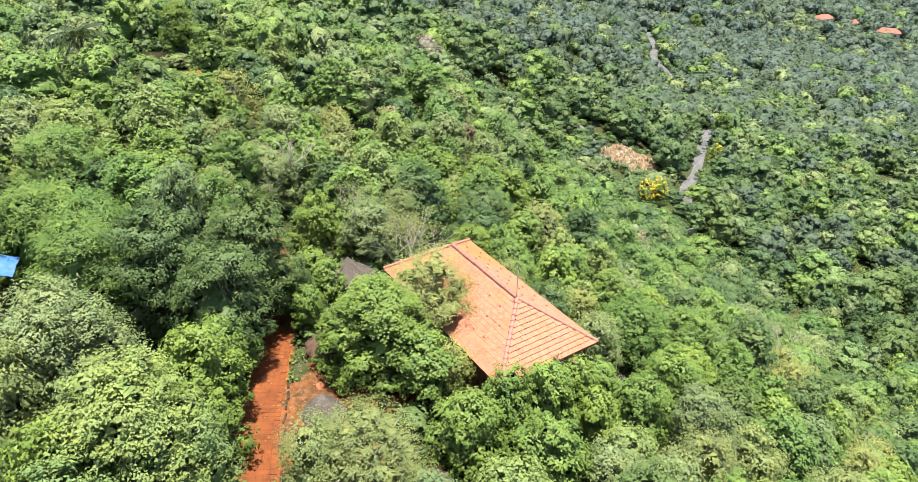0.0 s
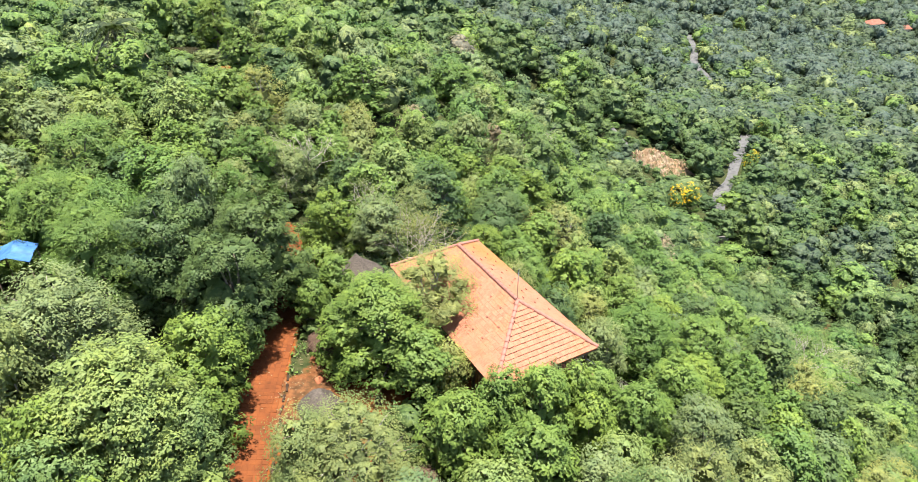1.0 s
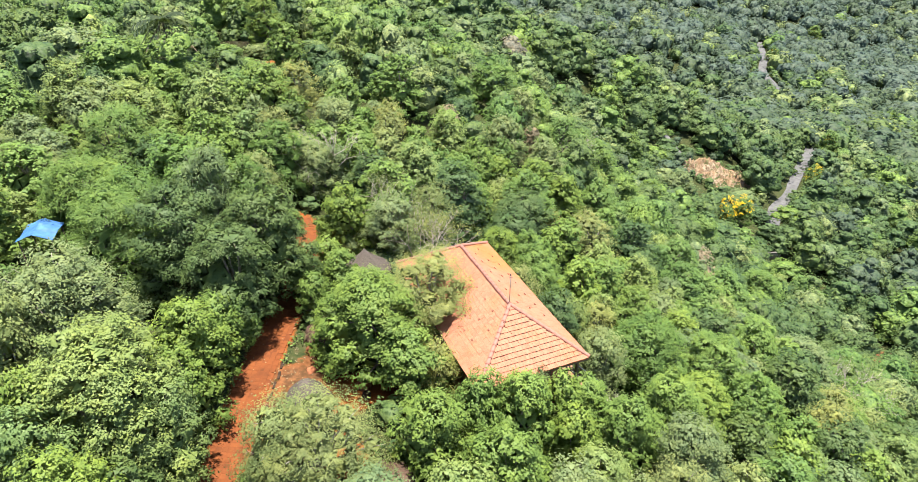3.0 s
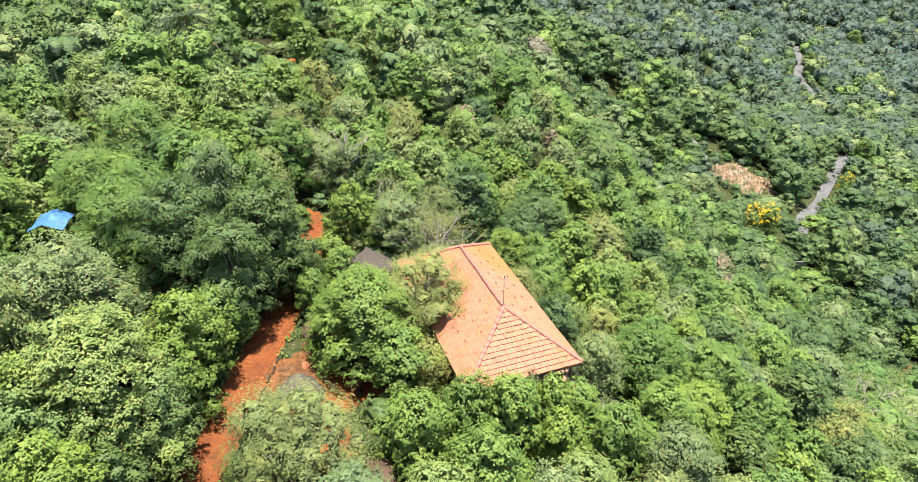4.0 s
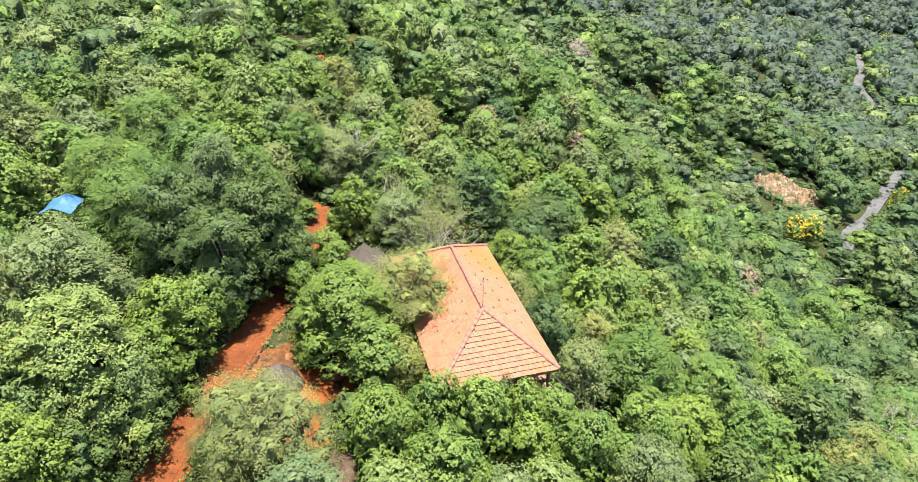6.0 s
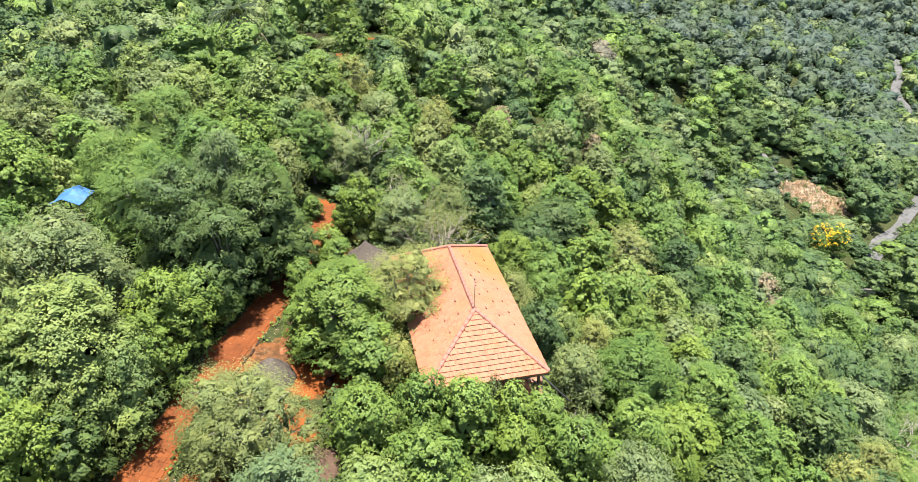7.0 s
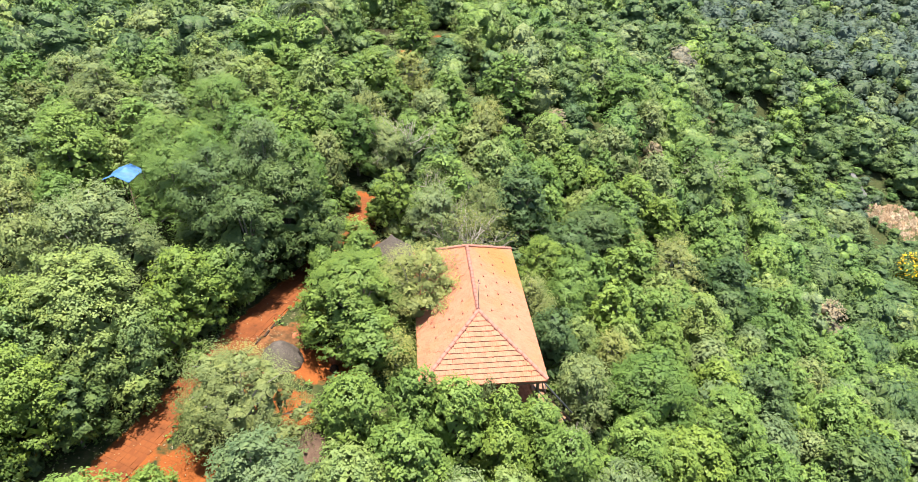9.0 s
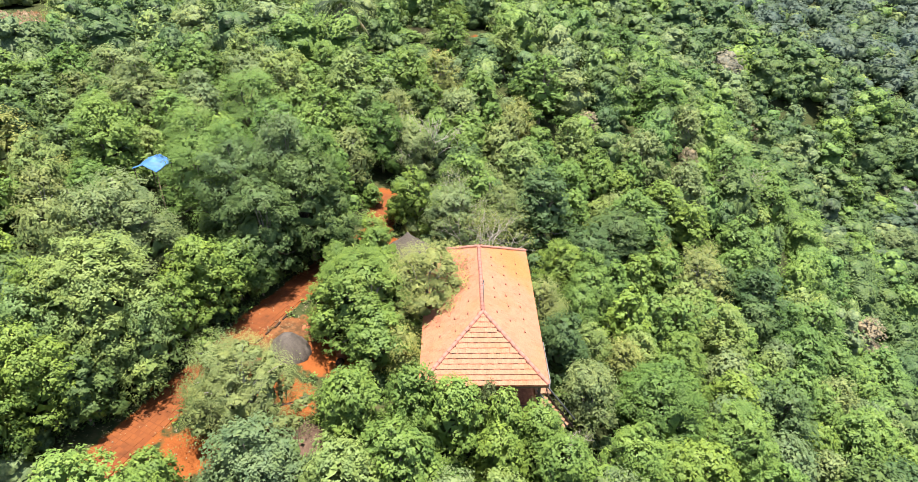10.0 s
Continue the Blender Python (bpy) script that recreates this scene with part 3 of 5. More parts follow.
def limbs(g, lobes, H, R, girth, sides=6, bare=0):
    """Trunk and limbs to the lobes, one mesh."""
    bm = bmesh.new()
    fork = H * g.uniform(0.26, 0.36)
    lean = Vector((g.uniform(-0.2, 0.2) * R, g.uniform(-0.2, 0.2) * R, fork))
    tube(bm, [(0, 0, -0.6), (lean.x * 0.3, lean.y * 0.3, fork * 0.5), lean], [girth * 1.25, girth, girth * 0.85], sides)
    for x, y, z, r in lobes[:: max(1, len(lobes) // 9)]:
        end = Vector((x, y, z))
        mid = lean.lerp(end, 0.5) + Vector((g.uniform(-0.2, 0.2) * r, g.uniform(-0.2, 0.2) * r, -0.1 * r + 0.12 * H))
        mid.z = min(mid.z, z)
        tube(bm, [lean * 0.98, mid, end], [girth * 0.6, girth * 0.38, girth * 0.16], max(4, sides - 2))
        for _ in range(bare):
            tip = end + Vector(g.normal(size=3)) * r * 0.55
            tip.z = max(tip.z, end.z - 0.2 * r) + 0.3 * r
            tube(bm, [mid.lerp(end, 0.6), mid.lerp(tip, 0.75) + Vector((0, 0, 0.08 * r)), tip], [girth * 0.26, girth * 0.16, girth * 0.05], 4)
    return bm


# kind: lobes of a crown 3 m in radius, tufts, sprigs in a tuft, sprig length, slenderness, spread of a tuft, flatness
SPECIES = {
    "olive": (30, 18, 17, 0.16, 0.70, 0.32, 0.75),
    "olive2": (28, 18, 19, 0.11, 0.70, 0.44, 0.80),
    "mid": (26, 18, 17, 0.17, 0.80, 0.30, 0.80),
    "fresh": (26, 18, 17, 0.17, 0.80, 0.30, 0.80),
    "dark": (22, 20, 17, 0.17, 0.80, 0.28, 0.58),
    "pale": (28, 17, 17, 0.16, 0.70, 0.36, 0.70),
    "lime": (34, 16, 17, 0.16, 0.80, 0.26, 0.85),
    "feather": (24, 16, 18, 0.28, 0.28, 0.46, 0.90),
    "grey": (26, 18, 17, 0.16, 0.75, 0.32, 0.75),
}
WORDS = {
    "olive": "broad tree with light olive-green leaves",
    "olive2": "sparse tree with small grey-olive leaves and pale twigs",
    "mid": "rounded tree with fresh green leaves",
    "fresh": "rounded tree with fresh light green leaves",
    "dark": "spreading dark green tree with layered clumps",
    "pale": "tree with pale green leaves and whitish sheen",
    "lime": "dense tree with bright yellow-green leaves",
    "feather": "feathery bright green tree with fine drooping leaves",
    "grey": "rounded tree with dull grey-green leaves",
    "flower": "tree in full yellow blossom beside the road",
    "rust": "half-dry tree with brownish leaves",
}
REF_R, REF_H = 3.0, 7.5
SIZES = (1.5, 2.2, 3.0, 4.2)
stock = {}


def tree_stock(kind, variant, rich, size_class):
    """Meshes of one tree of a kind and size: trunk, crown."""
    key = (kind, variant, rich, size_class)
    if key not in stock:
        R = SIZES[size_class]
        H = R * 2.4
        g = np.random.default_rng(hash_of(kind) * 7 + variant * 131 + int(rich * 10) + size_class * 17)
        n, tufts, sprigs, size, aspect, tr, flat = SPECIES.get(kind, SPECIES["mid"])
        n = max(12, int(n * (R / 3.0) ** 1.3))
        lobes = lobes_of(g, R, H, n, flat, 0.06, 1.62, 0.025, 0.92, 2.2)
        if rich < 1:
            tufts, sprigs, size = int(tufts * 0.85), 7, size * 1.5
        else:
            sprigs, size = int(sprigs * 1.2), size * 0.86
        P, N, S = foliage(g, lobes, tufts, sprigs, tr, flat)
        v, f = leaf_tris(g, P, N, size, aspect)
        cv, cf, cs = inner_lobes(g, lobes, flat, 0.50 if kind in ("olive2", "feather") else 0.74, 40, 0.34)
        hv, hf, hs = heart(g, R, H)
        crown = mesh_from("crown", np.concatenate([v, cv, hv]), np.concatenate([f, cf + len(v), hf + len(v) + len(cv)]), [leaf(kind)],
                          soft=np.concatenate([np.repeat(S, 3, 0), cs, hs]))
        bm = limbs(g, lobes, H, R, 0.045 * R, 6 if rich >= 1 else 5, 1 if kind in ("olive2", "pale") and rich >= 1 else 0)
        trunk = bpy.data.meshes.new("trunk")
        bm.to_mesh(trunk)
        bm.free()
        trunk.materials.append(BARK_PALE if kind in ("olive2", "pale", "rust") else BARK)
        stock[key] = (trunk, crown)
    return stock[key]


def hash_of(word):
    return sum((i + 1) * ord(c) for i, c in enumerate(word))


def plant(kind, x, y, r, h, variant, rich, turn, group="forest trees"):
    k = min(range(len(SIZES)), key=lambda i: abs(SIZES[i] - r))
    trunk, crown = tree_stock(kind, variant, rich, k)
    tree = new("tree")
    tree.matrix_world = pose(x, y, float(ground_z(x, y)) - 0.1, 0, 0, turn) @ Matrix.Diagonal((r / SIZES[k], r / SIZES[k], h / (2.4 * SIZES[k]), 1))
    tagged(tree, WORDS[kind], "tree", group)
    for nm, me in (("trunk", trunk), ("crown", crown)):
        new(nm, me).parent = tree
    return tree


# the trees round the house, by kind: x, y, crown radius, height
TREES_OLIVE = [(-14.6, 19.6, 4.6, 9.6), (-15.1, 16.2, 2.3, 8.0), (-13.0, 17.9, 2.0, 6.8), (-11.9, 20.3, 2.0, 6.0), (-32.5, 26.3, 2.9, 8.0)]
TREES_OLIVE_GREY = [(-4.6, 20.9, 3.7, 6.8), (-0.4, 29.6, 1.6, 4.7), (-1.8, 34.6, 4.3, 8.0), (3.5, 41.8, 2.2, 6.0), (-5.7, 52.1, 2.9, 7.0), (-6.9, 21.0, 2.3, 5.6)]
TREES_GREEN = [(7.3, 29.0, 1.6, 6.0), (-13.7, 25.6, 2.6, 6.8), (-12.8, 14.6, 2.7, 7.4), (-12.2, 11.3, 2.1, 7.0), (-16.5, 17.3, 2.0, 8.0), (-4.8, 14.9, 1.4, 4.0), (0.3, 23.6, 2.4, 6.5), (2.6, 26.4, 2.0, 6.2),
               (-4.7, 31.0, 4.1, 7.3), (-2.0, 29.2, 2.6, 5.5), (-5.6, 34.6, 2.4, 5.2), (4.6, 22.4, 2.5, 7.0), (11.0, 28.7, 2.4, 7.0), (13.4, 40.0, 4.0, 8.0)]
TREES_GREEN_BACK = [(-16.6, 46.6, 1.0, 2.2), (-13.2, 45.6, 1.1, 3.2), (-11.6, 46.4, 2.4, 6.5), (-9.4, 38.2, 1.6, 4.0), (4.7, 48.5, 2.4, 6.0), (1.0, 50.6, 2.8, 6.0), (-41.2, 97.6, 3.7, 8.5), (-20.2, 52.9, 3.2, 8.0),
                    (-12.6, 22.8, 2.0, 6.0), (-13.3, 29.9, 1.5, 4.6), (-14.0, 28.6, 1.8, 5.4), (-6.6, 31.2, 2.7, 5.9), (-10.9, 39.6, 1.6, 4.0), (-17.7, 41.2, 2.7, 9.0), (-30.1, 37.5, 2.2, 7.0), (-29.3, 28.3, 2.5, 6.0), (-10.0, 34.2, 1.3, 4.5)]
# first tree: placed to shade the path's left edge, its dark colour adding shade
TREES_DARK = [(-11.6, 15.9, 1.8, 5.2), (-18.6, 33.5, 3.7, 10.0), (-13.8, 35.9, 3.9, 10.0), (-14.4, 31.6, 3.7, 9.0), (-12.2, 36.9, 2.2, 6.0), (6.4, 38.8, 2.2, 6.0), (1.8, 55.4, 3.2, 7.0), (2.2, 62.0, 4.3, 8.0)]
TREES_PALE = [(-20.1, 20.7, 2.3, 9.0), (-19.8, 23.1, 3.0, 9.0), (-18.8, 38.7, 3.0, 11.0), (-20.1, 25.0, 4.1, 9.0), (-7.7, 46.5, 3.0, 6.5), (-17.7, 54.4, 2.9, 7.0)]
TREES_LIME = [(-32.9, 32.1, 3.6, 9.0), (4.9, 27.0, 2.3, 7.0), (14.2, 32.6, 2.7, 8.0)]
TREES_FEATHER = [(-27.7, 36.8, 3.7, 9.0), (-31.2, 46.7, 4.3, 9.0), (-23.9, 33.9, 3.7, 8.0), (-24.6, 38.0, 3.0, 8.0)]
TREES_GREY = [(-41.2, 41.0, 4.6, 9.0), (-0.9, 18.0, 3.1, 6.0), (5.9, 29.3, 0.8, 6.1)]
# trees that stand out on the slopes, by kind
SLOPE_GREY = [(36.7, 65.7, 4.8, 9.5), (-1.8, 82.8, 3.6, 8.7), (35.8, 151.7, 5.2, 9.5)]
SLOPE_LIME = [(19.0, 41.4, 3.7, 8.9), (22.1, 40.0, 3.2, 8.0), (28.6, 60.2, 3.5, 8.6), (13.2, 30.4, 1.8, 5.6), (8.8, 30.6, 1.9, 5.9), (-15.9, 80.5, 4.6, 9.5), (24.0, 162.4, 4.1, 9.5)]
SLOPE_MID = [(21.9, 58.0, 2.9, 7.6), (30.8, 81.6, 5.1, 9.5), (23.0, 78.4, 4.1, 9.5), (5.5, 45.0, 1.9, 5.9), (9.3, 51.6, 2.3, 6.5), (-20.7, 123.3, 4.9, 9.5), (-3.7, 71.6, 3.0, 7.7), (2.5, 66.6, 4.3, 9.5), (6.0, 100.7, 3.9, 9.2), (27.2, 137.6, 5.2, 9.5), (11.6, 83.5, 3.3, 8.2)]
SLOPE_FRESH = [(45.9, 110.5, 5.2, 9.5), (13.2, 46.2, 2.9, 7.5), (16.3, 34.7, 2.3, 6.6), (8.0, 26.9, 1.7, 5.5), (7.4, 63.1, 2.6, 7.0), (3.7, 51.4, 2.4, 6.7), (-32.2, 84.1, 3.3, 8.2), (-28.1, 68.2, 3.3, 8.2), (-5.8, 102.0, 5.2, 9.5), (6.8, 76.1, 3.2, 8.0), (11.9, 105.2, 5.1, 9.5)]
SLOPE_OLIVE = [(15.1, 57.5, 3.0, 7.8), (7.7, 41.5, 1.9, 5.8), (-24.8, 87.4, 3.1, 7.9), (-8.0, 73.7, 3.1, 7.8), (-8.8, 61.5, 3.5, 8.5), (-33.4, 53.1, 3.9, 9.3), (-29.3, 58.8, 3.5, 8.6)]
SLOPE_DARK = [(28.8, 49.5, 3.5, 8.6), (16.2, 72.9, 4.1, 9.5), (55.2, 105.4, 5.2, 9.5)]
SLOPE_OLIVE_GREY = [(-14.8, 72.2, 2.8, 7.3)]
SLOPE_PALE = [(9.9, 35.7, 2.3, 6.4), (-0.5, 147.1, 4.1, 9.5), (3.8, 84.3, 3.4, 8.4), (10.3, 152.4, 5.2, 9.5), (-18.8, 65.4, 3.3, 8.2), (-0.8, 99.6, 3.6, 8.7)]
SLOPE_DRY = [(2.5, 148.0, 2.2, 5.5), (11.9, 84.1, 1.7, 5.5), (-9.2, 81.3, 1.9, 5.5), (1.5, 95.0, 1.6, 5.5)]
stand = []
for kind, rows in (("olive", TREES_OLIVE), ("olive2", TREES_OLIVE_GREY), ("fresh", TREES_GREEN), ("fresh", TREES_GREEN_BACK), ("dark", TREES_DARK), ("pale", TREES_PALE), ("lime", TREES_LIME), ("feather", TREES_FEATHER), ("grey", TREES_GREY)):
    for i, (x, y, r, h) in enumerate(rows):
        plant(kind, x, y, r, h, i % 3, 1, float(rng.uniform(0, 360)), "trees round the house")
        stand.append((x, y, r))
for kind, rows in (("grey", SLOPE_GREY), ("lime", SLOPE_LIME), ("mid", SLOPE_MID), ("fresh", SLOPE_FRESH), ("olive", SLOPE_OLIVE), ("dark", SLOPE_DARK), ("olive2", SLOPE_OLIVE_GREY), ("pale", SLOPE_PALE), ("rust", SLOPE_DRY)):
    for i, (x, y, r, h) in enumerate(rows):
        plant(kind, x, y, r, h, i % 3, 1 if math.hypot(x, y) < 52 else 0.5, float(rng.uniform(0, 360)), "forest trees")
        stand.append((x, y, r))

FLOWERING = [(51.5, 149.3, 3.2, 8.0), (47.5, 146.5, 2.2, 6.0), (97.9, 226.7, 4.0, 9.0), (80.8, 187.7, 2.8, 7.0), (111.6, 359.8, 4.2, 9.0), (149.4, 419.8, 5.0, 10.0)]
# places that stay open: x, y, radius
OPEN = [(x, y, r + 0.6) for x, y, r in BARE] + [(x - 0.3, y - 0.8, r + 0.3) for x, y, r, h in FLOWERING] + [(-8.4, 41.1, 2.2), (-8.1, 32.7, 1.8), (-8.0, 27.2, 2.0), (-1.6, 21.8, 1.6), (-28.5, 33.0, 2.6), (-27.0, 30.0, 2.5), (-24.8, 27.5, 2.2), (8.2, 33.0, 2.0), (-7.4, 38.2, 2.0), (-8.0, 15.0, 2.2),
        (-46.0, 96.5, 3.4), (-36.4, 87.5, 1.0), (-38.4, 101.5, 1.2), (-12.8, 43.0, 1.0), (-104.0, 60.5, 6.0), (-98.0, 57.5, 4.0), (50.6, 171.0, 7.6), (49.5, 163.0, 2.6), (44.0, 168.0, 3.2), (45.5, 163.5, 2.0), (37.6, 177.4, 1.0), (39.0, 174.0, 1.0), (61.2, 156.5, 2.6), (57.8, 138.0, 1.8), (74.0, 112.0, 5.0), (-42.2, 72.8, 2.6), (-4.5, 46.9, 2.5), (0.0, 0.0, 3.0)]


def free(x, y, r):
    if in_house(x, y, r * 0.75):
        return False
    return all(math.hypot(x - a, y - b) > c + 0.35 * r for a, b, c in OPEN)


FILL = ["mid", "fresh", "mid", "olive", "dark", "grey", "lime", "pale", "olive2", "mid", "dark", "lime"]


def scatter(g, area, spacing, sizes, taken, overlap, tall=9.5):
    """Random stands in a wedge before and round the camera: x, y, radius, height."""
    near, far, half, axis = area
    cells = {}
    for x, y, r in taken:
        cells.setdefault((int(x // 8), int(y // 8)), []).append((x, y, r))
    out = []
    tries = int(half * 2 * (far * far - near * near) / 2 / (spacing * spacing) * 6)
    for _ in range(tries):
        d = math.sqrt(g.uniform(near * near, far * far))
        a = g.uniform(-half, half) + axis
        x, y = 8 + d * math.sin(a), 2 + d * math.cos(a)
        r = sizes[0] + (sizes[1] - sizes[0]) * g.uniform() ** 1.5
        k = (int(x // 8), int(y // 8))
        near_ones = [q for i in (-1, 0, 1) for j in (-1, 0, 1) for q in cells.get((k[0] + i, k[1] + j), ())]
        if any((x - a1) ** 2 + (y - b1) ** 2 < (overlap * (r + c1)) ** 2 for a1, b1, c1 in near_ones):
            continue
        out.append((x, y, r, min(tall, g.uniform(1.6, 2.2) * r + 1.8)))
        cells.setdefault(k, []).append((x, y, r))
    return out


path_xy, road_xy = PATH_PTS, ROAD_PTS
near_fill = [q for q in scatter(rng, (6, 78, 0.98, -0.20), 3.6, (2.0, 4.0), stand, 0.585)
             if free(q[0], q[1], q[2]) and gap_to(path_xy, q[0], q[1]) > 1.0 + q[2] * 0.75]
# slopes beside and below the camera's line
aside = [q for q in near_fill if q[1] < 0.75 * q[0] + 6 or q[1] < 3 - 0.5 * q[0]]
near_fill = [q for q in near_fill if q not in aside]
near_fill.sort(key=lambda q: math.hypot(q[0] - 5, q[1] - 5))
things, rest = near_fill[:205], near_fill[205:]
for i, (x, y, r, h) in enumerate(things):
    kind = FILL[int(rng.integers(len(FILL)))]
    plant(kind, x, y, r, min(h, 8.5), int(rng.integers(3)), 1 if i < 22 else 0.5, float(rng.uniform(0, 360)))
    stand.append((x, y, r))


# ---- the far woods: one object, many crowns ----
def low_crown(g, count, tufts, leaves, size, full=1.8, lumps=True):
    """A distant crown: sprays of leaves on lobes over a dome, the dense inside of the lobes and of the crown behind them."""
    lobes = lobes_of(g, REF_R, REF_H, count, 0.95, 0.05, full * g.uniform(0.9, 1.1), 0.035, 0.92, 2.1)
    P, N, S = foliage(g, lobes, tufts, leaves, 0.24, 0.85, 0.4, -0.2)
    v, f = leaf_tris(g, P, N, size)
    V, F, D = [v], [f], [np.repeat(S, 3, 0)]
    low = np.array([0, 0, lobes[:, 2].min()])
    inside = [(FEW, r * 0.70, np.array([x, y, z])) for x, y, z, r in lobes] if lumps else []
    wide = 0.62 if lumps else 0.86
    inside.append((FEW, np.array([REF_R * wide, REF_R * wide, REF_H * wide * 0.5]), np.array([0, 0, REF_H * 0.38])))
    base = len(v)
    for ball, wide, at in inside:
        turned = unit(ball.reshape(-1, 3) @ np.linalg.qr(g.normal(size=(3, 3)))[0])
        w = turned * wide * np.array([1, 1, 0.95]) + at
        V.append(w)
        D.append(unit(turned * 0.6 + unit(w - low) * 0.5))
        F.append(np.arange(len(w)).reshape(-1, 3) + base)
        base += len(w)
    return np.concatenate(V), np.concatenate(F), np.concatenate(D)


g2 = np.random.default_rng(5)
MID = [low_crown(g2, int(n), 11, 5, 0.29) for n in g2.integers(12, 19, 14)]
FAR = [low_crown(g2, int(n), 8, 4, 0.31, 1.6) for n in g2.integers(10, 15, 12)]
DISTANT = [low_crown(g2, int(n), 5, 2, 0.70, 1.7, False) for n in g2.integers(6, 10, 12)]
WOOD_KINDS = ["mid", "dark", "olive", "lime", "grey", "pale", "rust", "blue_haze", "blue_haze_dark"]
WOOD_ODDS = [0.52, 0.25, 0.09, 0.03, 0.09, 0.017, 0.003, 0.0, 0.0]
HILL_ODDS = [0.27, 0.42, 0.12, 0.01, 0.16, 0.02, 0.0, 0.0, 0.0]
# slope facing away from the sun: its shade painted with dark leaves
EAST_ODDS = [0.16, 0.66, 0.03, 0.01, 0.14, 0.00, 0.0, 0.0, 0.0]
# undergrowth: shade of the gaps under the crowns put in as dark leaves
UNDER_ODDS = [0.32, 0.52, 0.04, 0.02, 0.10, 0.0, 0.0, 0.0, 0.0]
# crease by the spur: its shade comes from darker leaf colours here
SHADY_ODDS = [0.12, 0.70, 0.01, 0.0, 0.07, 0.0, 0.0, 0.0, 0.10]
# valley: dark leaves stand for its shade, a few bluish ones for haze
VALLEY_ODDS = [0.16, 0.52, 0.03, 0.00, 0.14, 0.00, 0.0, 0.0, 0.15]
SPUR_ODDS = [0.22, 0.54, 0.07, 0.02, 0.110, 0.03, 0.01, 0.0, 0.0]
# across the valley and beyond: haze painted by mostly bluish leaves
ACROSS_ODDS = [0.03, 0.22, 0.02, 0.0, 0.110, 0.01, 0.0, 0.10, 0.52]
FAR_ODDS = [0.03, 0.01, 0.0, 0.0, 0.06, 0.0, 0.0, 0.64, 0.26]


def grown(places, share, wide, seed):
    """Fewer and broader crowns."""
    g = np.random.default_rng(seed)
    return [(x, y, r * wide, h) for x, y, r, h in places if g.uniform() < share]


def woods(name, places, templates, label, grain, odds):
    V, F, S, D, T, base = [], [], [], [], [], 0
    g = np.random.default_rng(23)
    for x, y, r, h in places:
        v, f, d = templates[int(g.integers(len(templates)))]
        a = g.uniform(0, 6.2832)
        c, s = math.cos(a), math.sin(a)
        q, e = r / REF_R, g.uniform(0.8, 1.25)
        V.append(np.stack([(v[:, 0] * c * e - v[:, 1] * s / e) * q + x, (v[:, 0] * s * e + v[:, 1] * c / e) * q + y, v[:, 2] * h / REF_H + float(ground_z(x, y)) - 0.2], 1))
        D.append(np.stack([d[:, 0] * c - d[:, 1] * s, d[:, 0] * s + d[:, 1] * c, d[:, 2]], 1))
        F.append(f + base)
        base += len(v)
        T.append(np.full(len(v), g.uniform()))
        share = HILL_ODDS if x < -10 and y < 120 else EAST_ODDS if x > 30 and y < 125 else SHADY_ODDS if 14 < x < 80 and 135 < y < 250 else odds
        # nearer part of the far slope takes the fainter haze mix
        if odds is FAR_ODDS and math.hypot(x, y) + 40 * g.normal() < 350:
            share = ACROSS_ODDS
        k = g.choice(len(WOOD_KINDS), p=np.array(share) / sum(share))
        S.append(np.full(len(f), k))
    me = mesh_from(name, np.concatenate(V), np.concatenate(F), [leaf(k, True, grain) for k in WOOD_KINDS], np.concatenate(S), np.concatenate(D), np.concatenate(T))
    return tagged(new(name, me), label, "woods", kind="stuff")


def clear_of_road(q):
    gap = gap_to(road_xy, q[0], q[1])
    if q[1] < 157 or 232 < q[1] < 310:
        return gap > 0.5
    return gap > (1.5 + 0.42 * q[2] if q[1] < 300 else 2.4 + 0.5 * q[2])


mid_fill = rest + [q for q in scatter(rng, (76, 135, 0.98, -0.22), 4.6, (2.3, 5.0), stand, 0.57) if free(q[0], q[1], q[2]) and clear_of_road(q)]
# low growth on the falling ground in front of the pond, the bare soil and the earth cut
LOW = [(44.5, 167.5), (37.5, 177.5), (61.5, 157.0), (57.8, 138.8), (-46.0, 96.5), (-38.1, 90.8), (-40.5, 103.7), (-105.0, 61.0), (-109.0, 65.0), (52.0, 168.0), (51.5, 149.3), (66.0, 165.0), (71.0, 178.0), (78.0, 197.0), (104.0, 322.0), (102.6, 338.0), (106.0, 352.0), (109.0, 365.0), (112.0, 385.0)]


def kept_low(q):
    x, y, r, h = q
    for a, b in LOW:
        dx, dy = 10 - a, 4 - b
        n = math.hypot(dx, dy)
        back, aside = ((x - a) * dx + (y - b) * dy) / n, abs((x - a) * dy - (y - b) * dx) / n
        if -2 < back < 32 and aside < 3.0 + r * 0.7:
            h = min(h, (0.5 if a < -90 else 1.0 if a < 0 else 2.6) + (0.14 if a < -90 else 0.22) * max(0.0, back))
    return (x, y, min(r, 0.9 * h + 0.9), h)


mid_fill = [kept_low(q) for q in mid_fill]
woods("woods_slope", mid_fill, MID, "dense mixed green forest canopy on the hillside", 4.0, WOOD_ODDS)
back_fill = [q for q in scatter(rng, (133, 245, 0.80, -0.02), 4.8, (2.3, 4.8), [(x, y, r) for x, y, r, h in mid_fill], 0.53, 11.0) if free(q[0], q[1], q[2]) and clear_of_road(q)]
